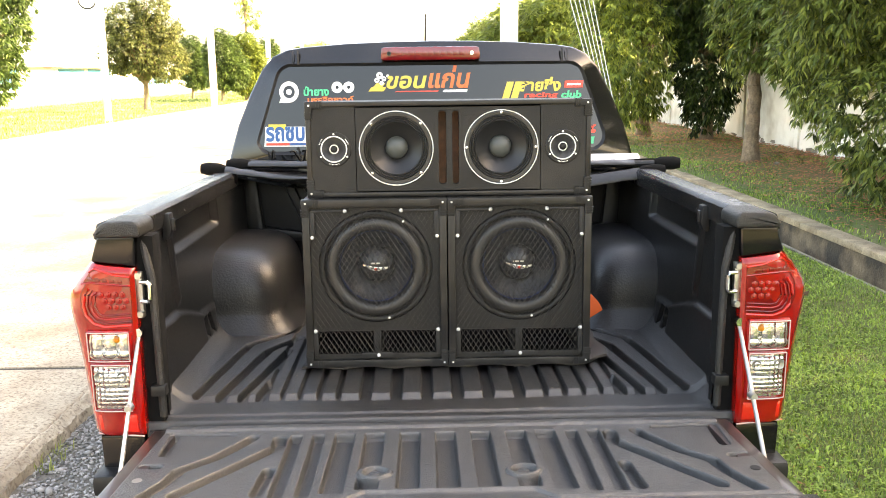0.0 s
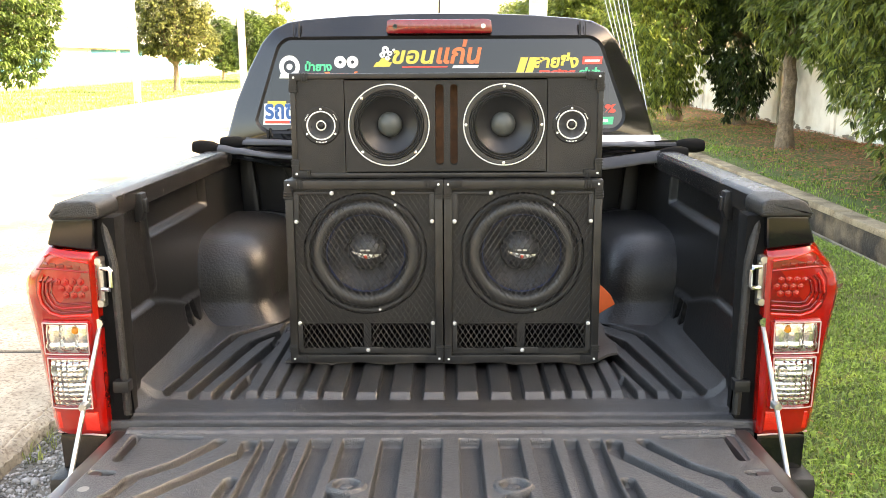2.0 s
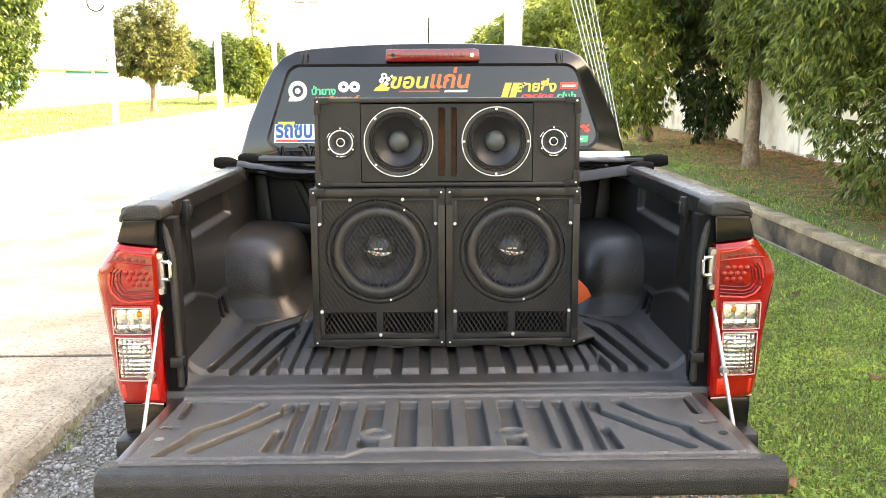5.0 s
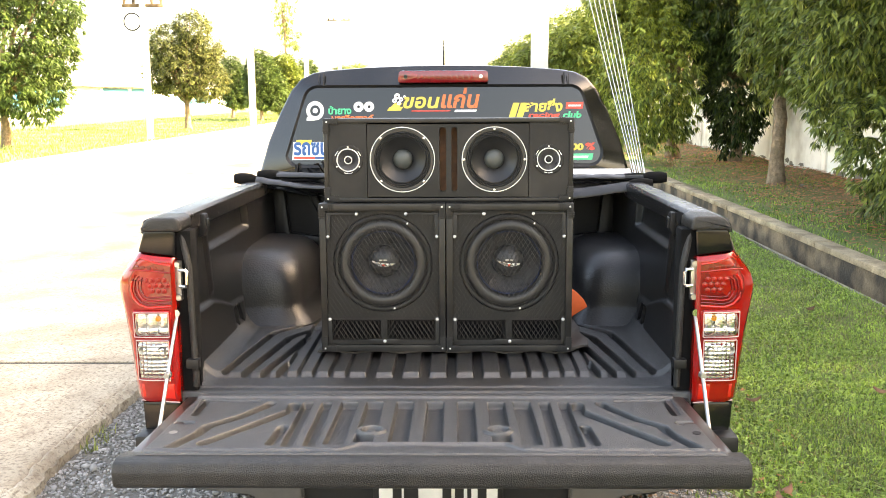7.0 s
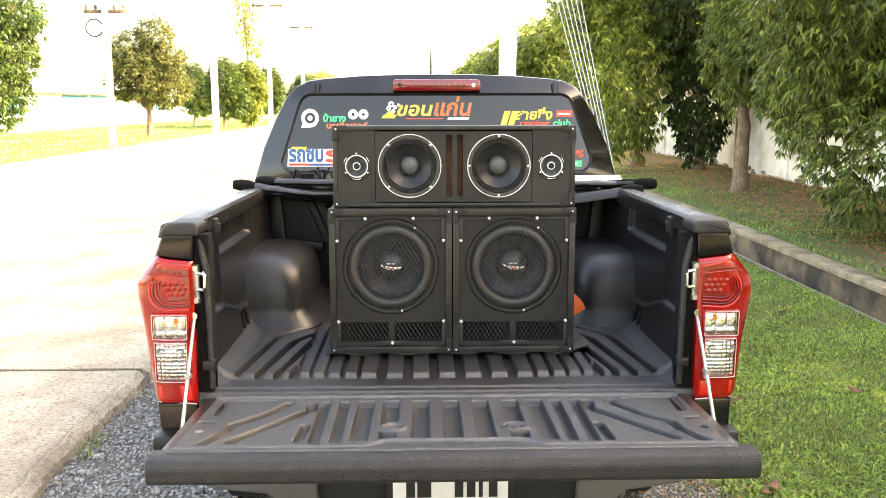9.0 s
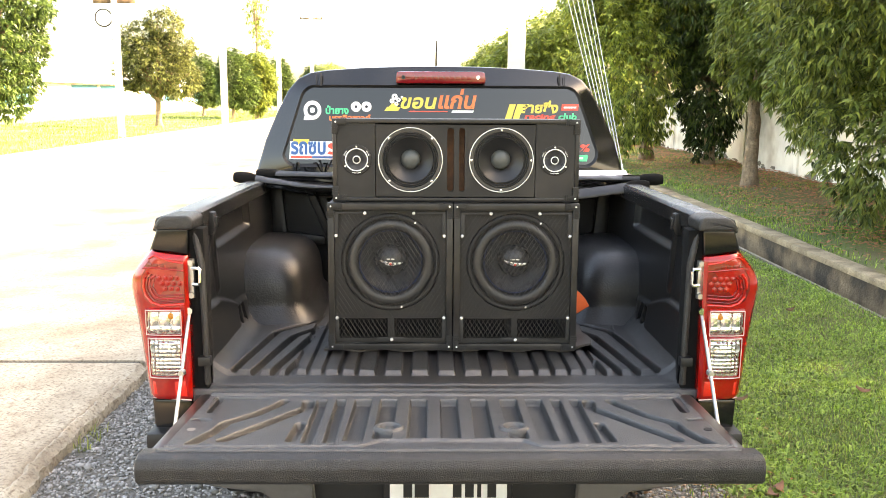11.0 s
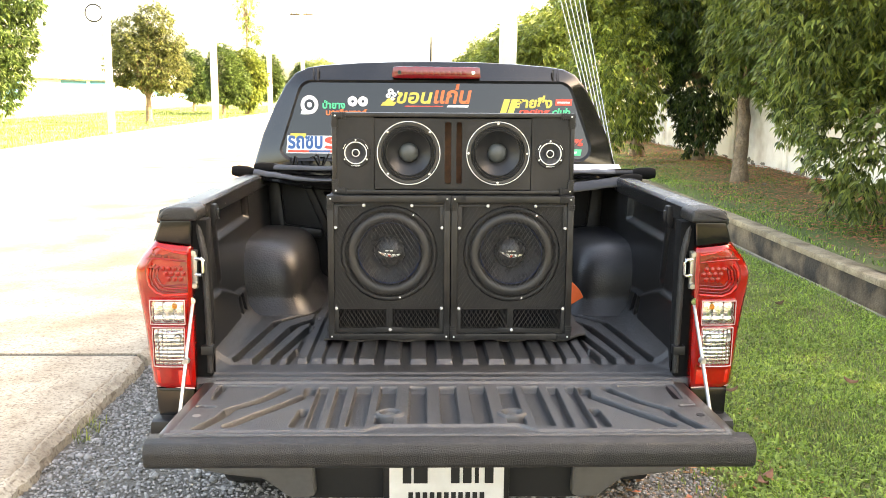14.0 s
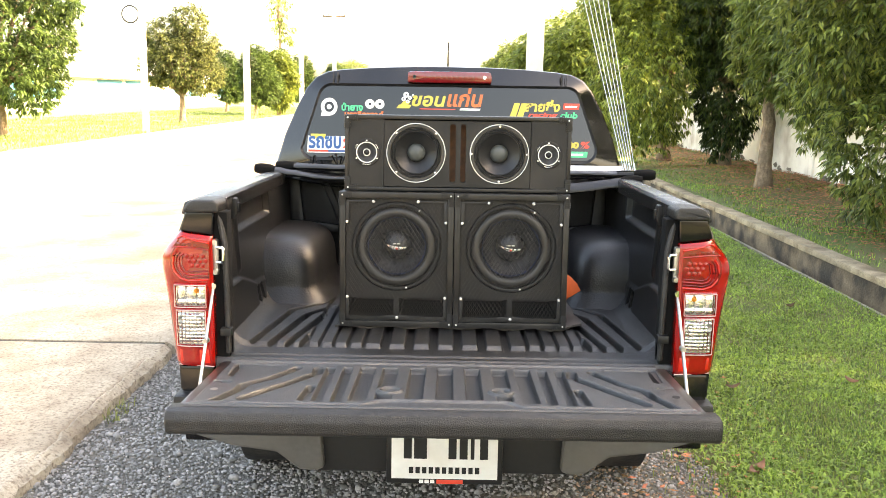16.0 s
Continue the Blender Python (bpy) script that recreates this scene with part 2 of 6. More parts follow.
M = dict(
    paint=mat("black_paint", (0.006, 0.006, 0.007), 0.10, var=0.1, coat=0.25, dirt=(0.05, 0.045, 0.04), amount=0.18, dscale=5, scale=2),
    gate_paint=mat("dusty_brown_black_paint", (0.028, 0.020, 0.018), 0.28, var=0.3, coat=0.3, dirt=(0.10, 0.06, 0.05), amount=0.5, dscale=7),
    liner=mat("black_bed_liner", (0.0090, 0.0090, 0.0093), 0.32, var=0.3, scale=5, bump=0.0008, bscale=190, dirt=DUST, amount=0.06, dscale=22, dlo=0.48, dhi=0.75, spec=0.36),
    # both liners turn paler above groove height: wear and painted groove shade
    liner_floor=mat("dusty_bed_floor", (0.013, 0.013, 0.013), 0.34, var=0.35, scale=7, bump=0.0028, bscale=300, dirt=DUST, amount=0.1, dscale=26, dlo=0.48, dhi=0.74, spec=0.85, speck=(0.007, 0.007, 0.007), sscale=120, samount=0.6, scuff_shade=(0.786, 0.792, (0.024, 0.024, 0.024))),
    liner_gate=mat("grey_black_gate_liner", (0.013, 0.013, 0.013), 0.36, var=0.3, scale=6, bump=0.0034, bscale=300, dirt=DUST, amount=0.09, dscale=30, dlo=0.48, dhi=0.75, spec=1.0, speck=(0.010, 0.010, 0.010), sscale=130, samount=0.75, scuff_shade=(0.793, 0.800, (0.040, 0.040, 0.040))),
    cap=mat("grained_black_plastic", (0.0070, 0.0068, 0.0066), 0.45, var=0.4, scale=9, fine=200, bump=0.0030, bscale=320, dirt=DUST, amount=0.07, dscale=20, speck=(0.030, 0.029, 0.028), sscale=240, samount=0.7),
    plastic=mat("black_plastic", (0.0095, 0.0095, 0.010), 0.42, var=0.2, bump=0.0005, bscale=300, spec=0.36),
    panel_paint=mat("black_panel_paint", (0.004, 0.004, 0.005), 0.12, var=0.15, dirt=(0.03, 0.028, 0.025), amount=0.12, dscale=6, spec=0.35),
    arch=mat("scuffed_arch_liner", (0.016, 0.016, 0.0165), 0.36, var=0.3, scale=6, bump=0.0014, bscale=150, dirt=DUST, amount=0.05, dscale=14, dlo=0.46, dhi=0.75, spec=0.40),
    hem=mat("grey_sheen_vinyl_hem", (0.018, 0.018, 0.019), 0.36, var=0.25, scale=12, bump=0.0006, bscale=200),
    fold_sheen=mat("pale_fold_sheen", (0.55, 0.56, 0.57), 0.4, var=0.1, scale=6),
    weed=mat("clover_leaf", (0.255, 0.37, 0.066), 0.5, var=0.35, scale=1.1, fine=7, island=0.5, through_light=0.3),
    rail=mat("satin_black_rail", (0.017, 0.017, 0.018), 0.25, var=0.25, bump=0.0008, bscale=300, dirt=DUST, amount=0.1, dscale=8),
    bumper=mat("grey_bumper", (0.085, 0.083, 0.080), 0.35, var=0.2, scale=10, dirt=(0.10, 0.09, 0.075), amount=0.5, dscale=6),
    rubber=mat("tyre_rubber", (0.014, 0.014, 0.014), 0.8, var=0.3, bump=0.003, bscale=60, dirt=DUST, amount=0.4),
    red=mat("red_lens", (0.27, 0.0045, 0.003), 0.08, var=0.15, coat=0.5, scale=12, spec=0.4),
    red_dark=mat("deep_red_lens", (0.15, 0.003, 0.0025), 0.10, var=0.3, coat=0.5, scale=30, spec=0.4),
    clear_edge=mat("pale_moulded_edge", (0.55, 0.33, 0.30), 0.25, var=0.1),
    red_bright=mat("red_reflector", (0.55, 0.012, 0.006), 0.14, var=0.15, coat=0.6, bump=0.001, bscale=250),
    brake=mat("dull_red_lens", (0.17, 0.008, 0.011), 0.12, var=0.25, coat=0.8, scale=25),
    chrome=mat("chrome", (0.72, 0.72, 0.70), 0.13, metal=1.0, var=0.1, scale=20),
    steel=mat("dull_steel", (0.50, 0.49, 0.46), 0.34, metal=0.9, var=0.2, dirt=(0.3, 0.26, 0.2), amount=0.3, dscale=20),
    lamp_white=mat("chromed_lamp_bowl", (0.74, 0.73, 0.71), 0.10, metal=0.92, var=0.1, scale=60, bump=0.0012, bscale=120),
    amber=mat("amber_bulb", (0.75, 0.28, 0.03), 0.15, var=0.1),
    glass=glass_mat("tinted_glass", (0.05, 0.05, 0.05), 0.015, 1.68),
    clear=glass_mat("clear_lens", (0.93, 0.93, 0.92), 0.03, 1.45),
    white=mat("white_sticker", (0.78, 0.78, 0.76), 0.4, var=0.06),
    yellow=mat("yellow_sticker", (0.60, 0.47, 0.07), 0.4, var=0.08),
    orange=mat("orange_sticker", (0.70, 0.15, 0.035), 0.4, var=0.08),
    redst=mat("red_sticker", (0.72, 0.06, 0.03), 0.4, var=0.08),
    green=mat("green_sticker", (0.03, 0.50, 0.24), 0.4, var=0.08),
    blue=mat("blue_sticker", (0.008, 0.085, 0.27), 0.4, var=0.08),
    tar=mat("dark_joint_filler", (0.060, 0.050, 0.040), 0.9, var=0.4, scale=8, bump=0.004, bscale=60),
    black=mat("matt_black", (0.006, 0.006, 0.006), 0.7, var=0.2),
    plate=mat("plate_white", (0.75, 0.75, 0.72), 0.35, var=0.06, dirt=(0.5, 0.45, 0.38), amount=0.2, dscale=14),
    vinyl=mat("black_vinyl", (0.012, 0.012, 0.013), 0.36, var=0.25, scale=8, bump=0.0012, bscale=90, dirt=DUST, amount=0.16, dscale=6),
    felt=mat("black_webbing", (0.004, 0.004, 0.004), 0.95, var=0.3, bump=0.001, bscale=260, spec=0.2),
    box=mat("dark_textured_cabinet_paint", (0.0090, 0.0086, 0.0082), 0.48, var=0.2, scale=5, bump=0.0009, bscale=420, dirt=DUST, amount=0.10, dscale=6, spec=0.36),
    baffle=mat("black_baffle", (0.0075, 0.0072, 0.007), 0.55, var=0.2, bump=0.0008, bscale=380, dirt=DUST, amount=0.08, dscale=8),
    trim=mat("grey_black_edge_trim", (0.0115, 0.0112, 0.011), 0.36, var=0.2, bump=0.0003, bscale=200, dirt=DUST, amount=0.10, dscale=14, spec=0.36),
    rim_black=mat("grey_black_rim", (0.012, 0.012, 0.012), 0.5, var=0.15, dirt=DUST, amount=0.08, dscale=14),
    mesh=mat("black_expanded_metal", (0.010, 0.0098, 0.0095), 0.42, var=0.3, scale=20, dirt=DUST, amount=0.15, dscale=20),
    foam=mat("black_surround", (0.0200, 0.0200, 0.0200), 0.36, var=0.15, dirt=DUST, amount=0.06, dscale=14),
    cone=mat("black_cone", (0.040, 0.040, 0.042), 0.28, var=0.15, scale=20, bump=0.0003, bscale=350),
    blue_line=mat("blue_stitching", (0.02, 0.04, 0.13), 0.5, var=0.2),
    paper=mat("grey_black_paper_cone", (0.016, 0.016, 0.017), 0.42, var=0.12, scale=20, bump=0.0003, bscale=300),
    dome=mat("grey_dust_cap", (0.060, 0.066, 0.063), 0.48, var=0.15, scale=30),
    ring=mat("bright_trim_ring", (0.72, 0.72, 0.70), 0.34, metal=0.25, var=0.08, scale=40),
    horn=mat("grey_horn_plastic", (0.075, 0.075, 0.078), 0.32, var=0.12, scale=30),
    silver=mat("bare_aluminium", (0.78, 0.77, 0.75), 0.28, metal=0.85, var=0.1, scale=30),
    screw=mat("screw_head", (0.72, 0.71, 0.68), 0.35, metal=0.35, var=0.15, scale=60),
    ply=mat("brown_plywood", (0.16, 0.075, 0.035), 0.7, var=0.3, scale=30, bump=0.001, bscale=120),
    mat=mat("brown_black_rubber_mat", (0.035, 0.031, 0.027), 0.6, var=0.25, bump=0.001, bscale=200, dirt=DUST, amount=0.35, dscale=8),
    cone_orange=mat("orange_plastic", (0.80, 0.13, 0.03), 0.45, var=0.1),
    concrete=mat("pale_road_concrete", (0.50, 0.425, 0.318), 0.88, var=0.30, scale=1.6, fine=120, bump=0.006, bscale=80, dirt=(0.27, 0.212, 0.148), amount=0.85, dscale=1.5, dlo=0.42, dhi=0.66, speck=(0.20, 0.15, 0.105), sscale=55, samount=0.85),
    edge=mat("rough_concrete_edge", (0.24, 0.205, 0.155), 0.9, var=0.3, scale=7, bump=0.02, bscale=30, dirt=(0.13, 0.11, 0.085), amount=0.6, dscale=9),
    kerb=mat("stained_kerb_concrete", (0.24, 0.172, 0.10), 0.9, var=0.3, scale=3, bump=0.008, bscale=40, dirt=(0.030, 0.025, 0.019), amount=0.9, dscale=2.2, dlo=0.41, dhi=0.57),
    coping=mat("brown_beige_kerb_coping", (0.44, 0.345, 0.225), 0.95, var=0.3, scale=4, bump=0.008, bscale=60, dirt=(0.14, 0.10, 0.06), amount=0.75, dscale=3.5, dlo=0.42, dhi=0.68, spec=0.3, speck=(0.09, 0.07, 0.05), sscale=60, samount=0.5),
    gravel=mat("grey_gravel", (0.27, 0.255, 0.235), 0.8, var=0.3, scale=40, island=0.7, bump=0.002, bscale=120),
    brown_gravel=mat("brown_gravel", (0.30, 0.215, 0.145), 0.85, var=0.3, scale=40, island=0.7, bump=0.002, bscale=120),
    dust=mat("gravel_bed", (0.15, 0.138, 0.120), 0.95, var=0.35, scale=6, fine=90, bump=0.02, bscale=70, dirt=(0.24, 0.19, 0.14), amount=0.3, dscale=1.5),
    soil=mat("grassy_soil", (0.115, 0.13, 0.038), 0.95, var=0.4, scale=2.2, fine=40, bump=0.02, bscale=50, dirt=(0.17, 0.125, 0.07), amount=0.7, dscale=1.4),
    verge=mat("leaf_strewn_lawn", (0.12, 0.17, 0.042), 0.95, var=0.4, scale=2.0, fine=40, bump=0.02, bscale=50, dirt=(0.22, 0.14, 0.08), amount=0.85, dscale=0.9, dlo=0.44),
    sunny_verge=mat("sunny_verge", (0.21, 0.26, 0.08), 0.95, var=0.3, scale=0.5, fine=12, dirt=(0.22, 0.19, 0.09), amount=0.5, dscale=0.4),
    blade=mat("grass_blade", (0.210, 0.328, 0.050), 0.45, var=0.45, scale=1.6, fine=9, island=0.85, through_light=0.3),
    dryblade=mat("yellow_grass_blade", (0.24, 0.26, 0.065), 0.6, var=0.35, scale=0.6, fine=5, island=0.5, through_light=0.3),
    leaf=mat("mango_leaf", (0.150, 0.200, 0.042), 0.33, var=0.35, scale=0.7, fine=3, island=0.75, through_light=0.28),
    verge_blade=mat("sunny_verge_blade", (0.20, 0.27, 0.075), 0.6, var=0.3, scale=0.3, fine=3, island=0.5, through_light=0.3),
    leaf_sunny=mat("sunny_leaf", (0.072, 0.122, 0.030), 0.42, var=0.4, scale=0.6, fine=3, island=0.8, through_light=0.3),
    leaf_light=mat("yellow_green_leaf", (0.180, 0.235, 0.050), 0.38, var=0.35, scale=0.6, fine=3, island=0.65, through_light=0.34),
    leaf_olive=mat("olive_leaf", (0.115, 0.135, 0.040), 0.5, var=0.4, scale=0.5, fine=3, island=0.75, through_light=0.3),
    # leaf tone darkened to stand for foliage in shadow
    leaf_dark=mat("shade_tone_mango_leaf", (0.042, 0.072, 0.014), 0.42, var=0.45, scale=0.7, fine=3, island=0.9, through_light=0.18),
    # yellow-green brightened so the colour itself shows sun on the crown
    leaf_yellow=mat("lit_tone_mango_leaf", (0.255, 0.325, 0.068), 0.33, var=0.45, scale=0.7, fine=3, island=0.85, through_light=0.3),
    leaf_near=mat("near_mango_leaf", (0.185, 0.235, 0.056), 0.33, var=0.45, scale=0.8, fine=4, island=0.95, through_light=0.28),
    dry=mat("dry_leaf", (0.16, 0.082, 0.040), 0.8, var=0.4, scale=30, objvar=0.6),
    litter=mat("dry_leaf_litter", (0.42, 0.175, 0.075), 0.85, var=0.3, scale=3, island=0.7),
    bark=mat("pale_bark", (0.27, 0.195, 0.125), 0.9, var=0.5, scale=9, fine=45, bump=0.05, bscale=32, dirt=(0.08, 0.06, 0.045), amount=0.6, dscale=4),
    wallpaint=mat("stained_white_wall", (0.90, 0.86, 0.77), 0.85, var=0.10, scale=0.9, dirt=(0.40, 0.32, 0.22), amount=0.6, dscale=1.6, dlo=0.48, dhi=0.72, bump=0.004, bscale=30),
    pole=mat("pale_concrete_pole", (0.76, 0.74, 0.69), 0.85, var=0.1, scale=2, dirt=(0.4, 0.37, 0.32), amount=0.3),
    wire=mat("galvanised_wire", (0.62, 0.64, 0.63), 0.4, metal=0.3, var=0.1),
    roof=mat("white_metal_roof", (0.80, 0.80, 0.78), 0.5, var=0.05),
    bluewall=mat("blue_cladding", (0.035, 0.20, 0.34), 0.6, var=0.1, scale=2),
)


# ---------- mesh helpers ----------
def finish(name, bm, m, smooth=30):
    me = bpy.data.meshes.new(name)
    bmesh.ops.recalc_face_normals(bm, faces=bm.faces)
    bm.to_mesh(me)
    bm.free()
    me.materials.append(m)
    if smooth:
        me.polygons.foreach_set("use_smooth", [True] * len(me.polygons))
        me.set_sharp_from_angle(angle=radians(smooth))
    return me


def part(name, bm, m, parent=None, label="", smooth=30):
    ob = new(name, finish(name, bm, M[m] if isinstance(m, str) else m, smooth))
    if parent:
        ob.parent = parent
    return tagged(ob, label)


def thing(name, label, category, at=(0, 0, 0), group="", kind=""):
    ob = new(name)
    ob.empty_display_size = 0.1
    ob.location = at
    return tagged(ob, label, category, group, kind)


def np_mesh(name, verts, faces, m, smooth=False):
    """A mesh from arrays; all faces have the same number of corners."""
    verts, faces = np.asarray(verts, np.float32), np.asarray(faces, np.int32)
    me = bpy.data.meshes.new(name)
    k = faces.shape[1]
    me.vertices.add(len(verts))
    me.vertices.foreach_set("co", verts.ravel())
    me.loops.add(faces.size)
    me.loops.foreach_set("vertex_index", faces.ravel())
    me.polygons.add(len(faces))
    me.polygons.foreach_set("loop_start", np.arange(0, faces.size, k, dtype=np.int32))
    if smooth:
        me.polygons.foreach_set("use_smooth", np.ones(len(faces), bool))
    me.update(calc_edges=True)
    me.materials.append(M[m] if isinstance(m, str) else m)
    return me


def box(lo, hi, bevel=0.0, bm=None, seg=2):
    own = bmesh.new()
    bmesh.ops.create_cube(own, size=1)
    for v in own.verts:
        v.co = [l + (h - l) * (c + 0.5) for l, h, c in zip(lo, hi, v.co)]
    if bevel:
        bmesh.ops.bevel(own, geom=own.edges[:], offset=bevel, segments=seg, affect="EDGES", profile=0.6)
    return merge(own, bm)


def merge(own, bm):
    if bm is None:
        return own
    me = bpy.data.meshes.new("tmp")
    own.to_mesh(me)
    own.free()
    bm.from_mesh(me)
    bpy.data.meshes.remove(me)
    return bm


def prism(pts, axis, a, b, bevel=0.0, bm=None, seg=2):
    """A polygon swept along an axis from a to b; the points are the other two coordinates in x, y, z order."""
    own = bmesh.new()

    def put(p, c):
        q = list(p)
        q.insert("xyz".index(axis), c)
        return own.verts.new(q)

    one, two = [put(p, a) for p in pts], [put(p, b) for p in pts]
    own.faces.new(one)
    own.faces.new(two[::-1])
    n = len(pts)
    for i in range(n):
        own.faces.new((one[i], two[i], two[(i + 1) % n], one[(i + 1) % n]))
    if bevel:
        bmesh.ops.recalc_face_normals(own, faces=own.faces)
        bmesh.ops.bevel(own, geom=own.edges[:], offset=bevel, segments=seg, affect="EDGES", profile=0.6)
    return merge(own, bm)


def lathe(profile, centre=(0, 0, 0), seg=48, bm=None, closed=False):
    """Turns (radius, depth) round an axis along y."""
    own = bmesh.new()
    rings = []
    for r, d in profile:
        if r < 1e-6:
            rings.append([own.verts.new((centre[0], centre[1] + d, centre[2]))])
        else:
            rings.append([own.verts.new((centre[0] + r * math.cos(6.2831853 * i / seg), centre[1] + d, centre[2] + r * math.sin(6.2831853 * i / seg))) for i in range(seg)])
    pairs = list(zip(rings, rings[1:])) + ([(rings[-1], rings[0])] if closed else [])
    for p, q in pairs:
        for i in range(seg):
            j = (i + 1) % seg
            if len(p) == 1 and len(q) == 1:
                continue
            if len(p) == 1:
                own.faces.new((p[0], q[i], q[j]))
            elif len(q) == 1:
                own.faces.new((p[i], q[0], p[j]))
            else:
                own.faces.new((p[i], q[i], q[j], p[j]))
    return merge(own, bm)


def tube(path, radii, seg=10, bm=None, flat=1.0):
    """A round bar along a path, closed at both ends."""
    own = bmesh.new()
    path = [Vector(p) for p in path]
    if isinstance(radii, (int, float)):
        radii = [radii] * len(path)
    rings = []
    for i, p in enumerate(path):
        d = (path[min(i + 1, len(path) - 1)] - path[max(i - 1, 0)]).normalized()
        ref = Vector((0, 0, 1)) if abs(d.z) < 0.9 else Vector((1, 0, 0))
        u = d.cross(ref).normalized()
        w = u.cross(d)
        rings.append([own.verts.new(p + (u * math.cos(6.2831853 * k / seg) + w * flat * math.sin(6.2831853 * k / seg)) * radii[i]) for k in range(seg)])
    for p, q in zip(rings, rings[1:]):
        for k in range(seg):
            own.faces.new((p[k], p[(k + 1) % seg], q[(k + 1) % seg], q[k]))
    own.faces.new(rings[0])
    own.faces.new(rings[-1][::-1])
    return merge(own, bm)


def grid(nu, nv, f, bm=None):
    """A sheet of nu x nv cells; f(u, v) gives the place, u and v from 0 to 1."""
    own = bmesh.new()
    vs = [[own.verts.new(f(i / nu, j / nv)) for j in range(nv + 1)] for i in range(nu + 1)]
    for i in range(nu):
        for j in range(nv):
            own.faces.new((vs[i][j], vs[i + 1][j], vs[i + 1][j + 1], vs[i][j + 1]))
    return merge(own, bm)


def plate_hole(x0, x1, z0, z1, cx, cz, r, y0, y1, n=48, bm=None):
    """An upright board with a round hole in it."""
    own = bmesh.new()
    rows = []
    for i in range(n):
        a = 6.2831853 * (i + 0.5) / n
        c, s = math.cos(a), math.sin(a)
        k = min(((x1 - cx) / c if c > 0 else (x0 - cx) / c) if abs(c) > 1e-6 else 9, ((z1 - cz) / s if s > 0 else (z0 - cz) / s) if abs(s) > 1e-6 else 9)
        ex, ez = cx + k * c, cz + k * s
        # the ray nearest to a corner ends in it
        for px, pz in ((x0, z0), (x1, z0), (x1, z1), (x0, z1)):
            if abs((math.atan2(pz - cz, px - cx) - a + math.pi) % 6.2831853 - math.pi) <= 3.1416 / n:
                ex, ez = px, pz
        rows.append([own.verts.new(p) for p in ((ex, y1, ez), (ex, y0, ez), (cx + r * c, y0, cz + r * s), (cx + r * c, y1, cz + r * s))])
    for i in range(n):
        p, q = rows[i], rows[(i + 1) % n]
        for k in range(4):
            own.faces.new((p[k], q[k], q[(k + 1) % 4], p[(k + 1) % 4]))
    return merge(own, bm)


def step(a, b, x):
    t = np.clip((x - a) / (b - a), 0, 1)
    return t * t * (3 - 2 * t)


def away(X, Y, pts):
    """Distance from a polyline in the plan."""
    best = np.full(X.shape, 9.0)
    for (x0, y0), (x1, y1) in zip(pts, pts[1:]):
        dx, dy = x1 - x0, y1 - y0
        t = np.clip(((X - x0) * dx + (Y - y0) * dy) / (dx * dx + dy * dy), 0, 1)
        best = np.minimum(best, np.hypot(X - x0 - t * dx, Y - y0 - t * dy))
    return best


def relief(name, x0, x1, y0, y1, nx, ny, height, m, skirt=0.02):
    """A moulded sheet z = height(X, Y) with turned-down edges."""
    xs, ys = np.linspace(x0, x1, nx + 1), np.linspace(y0, y1, ny + 1)
    X, Y = np.meshgrid(xs, ys, indexing="ij")
    Z = height(X, Y)
    Z[0, :] -= skirt
    Z[-1, :] -= skirt
    Z[:, 0] -= skirt
    Z[:, -1] -= skirt
    idx = np.arange((nx + 1) * (ny + 1)).reshape(nx + 1, ny + 1)
    F = np.stack([idx[:-1, :-1], idx[1:, :-1], idx[1:, 1:], idx[:-1, 1:]], -1).reshape(-1, 4)
    return np_mesh(name, np.stack([X, Y, Z], -1).reshape(-1, 3), F, m, True)


def words(text, size, shear=0.0, weight=0.0, width=1.0):
    """Flat lettering as points and faces in x, z; the lower left corner at 0, 0."""
    cu = bpy.data.curves.new("words", "FONT")
    cu.body, cu.size, cu.shear, cu.offset, cu.resolution_u = text, size, shear, weight, 3
    ob = new("words", cu)
    bpy.context.view_layer.update()
    me = bpy.data.meshes.new_from_object(ob.evaluated_get(bpy.context.evaluated_depsgraph_get()))
    bpy.data.objects.remove(ob)
    pts = [(v.co.x * width, v.co.y) for v in me.vertices]
    faces = [tuple(p.vertices) for p in me.polygons]
    bpy.data.meshes.remove(me)
    return pts, faces


# ---------- ground, road and surroundings ----------
def swell(x, y, k):
    return k * (math.sin(x * 2.3 + 1.1 * math.sin(y * 0.9)) * 0.5 + math.sin(y * 1.7 + 0.6 * math.sin(x * 1.9)) * 0.5)


def sheet(name, x0, x1, y0, y1, z, m, label="", kind="structure", nx=1, ny=1, wavy=0.0, thick=0.0):
    bm = box((x0, y0, z - thick), (x1, y1, z)) if thick else grid(nx, ny, lambda u, v: (x0 + (x1 - x0) * u, y0 + (y1 - y0) * v, z + swell(x0 + (x1 - x0) * u, y0 + (y1 - y0) * v, wavy)))
    ob = part(name, bm, m, None, label)
    ob.matrix_basis = SLOPE
    return tagged(ob, "", "ground", "", kind)


sheet("ground", -900, 900, -900, 1800, -0.42, "soil", "wide grassy ground out to the horizon")
sheet("gravel_bed", -1.75, 1.45, -9, 60, 0.0, "dust", "grey gravel shoulder between road and lawn", nx=30, ny=400, wavy=0.012)


def lawn_edge(y):
    """Where the gravel gives way to the lawn."""
    return 1.06 + 0.13 * noise.noise((y * 0.9, 0.3, 0)) + 0.07 * noise.noise((y * 3.3, 2.3, 0)) + 0.03 * noise.noise((y * 11, 5.1, 0))


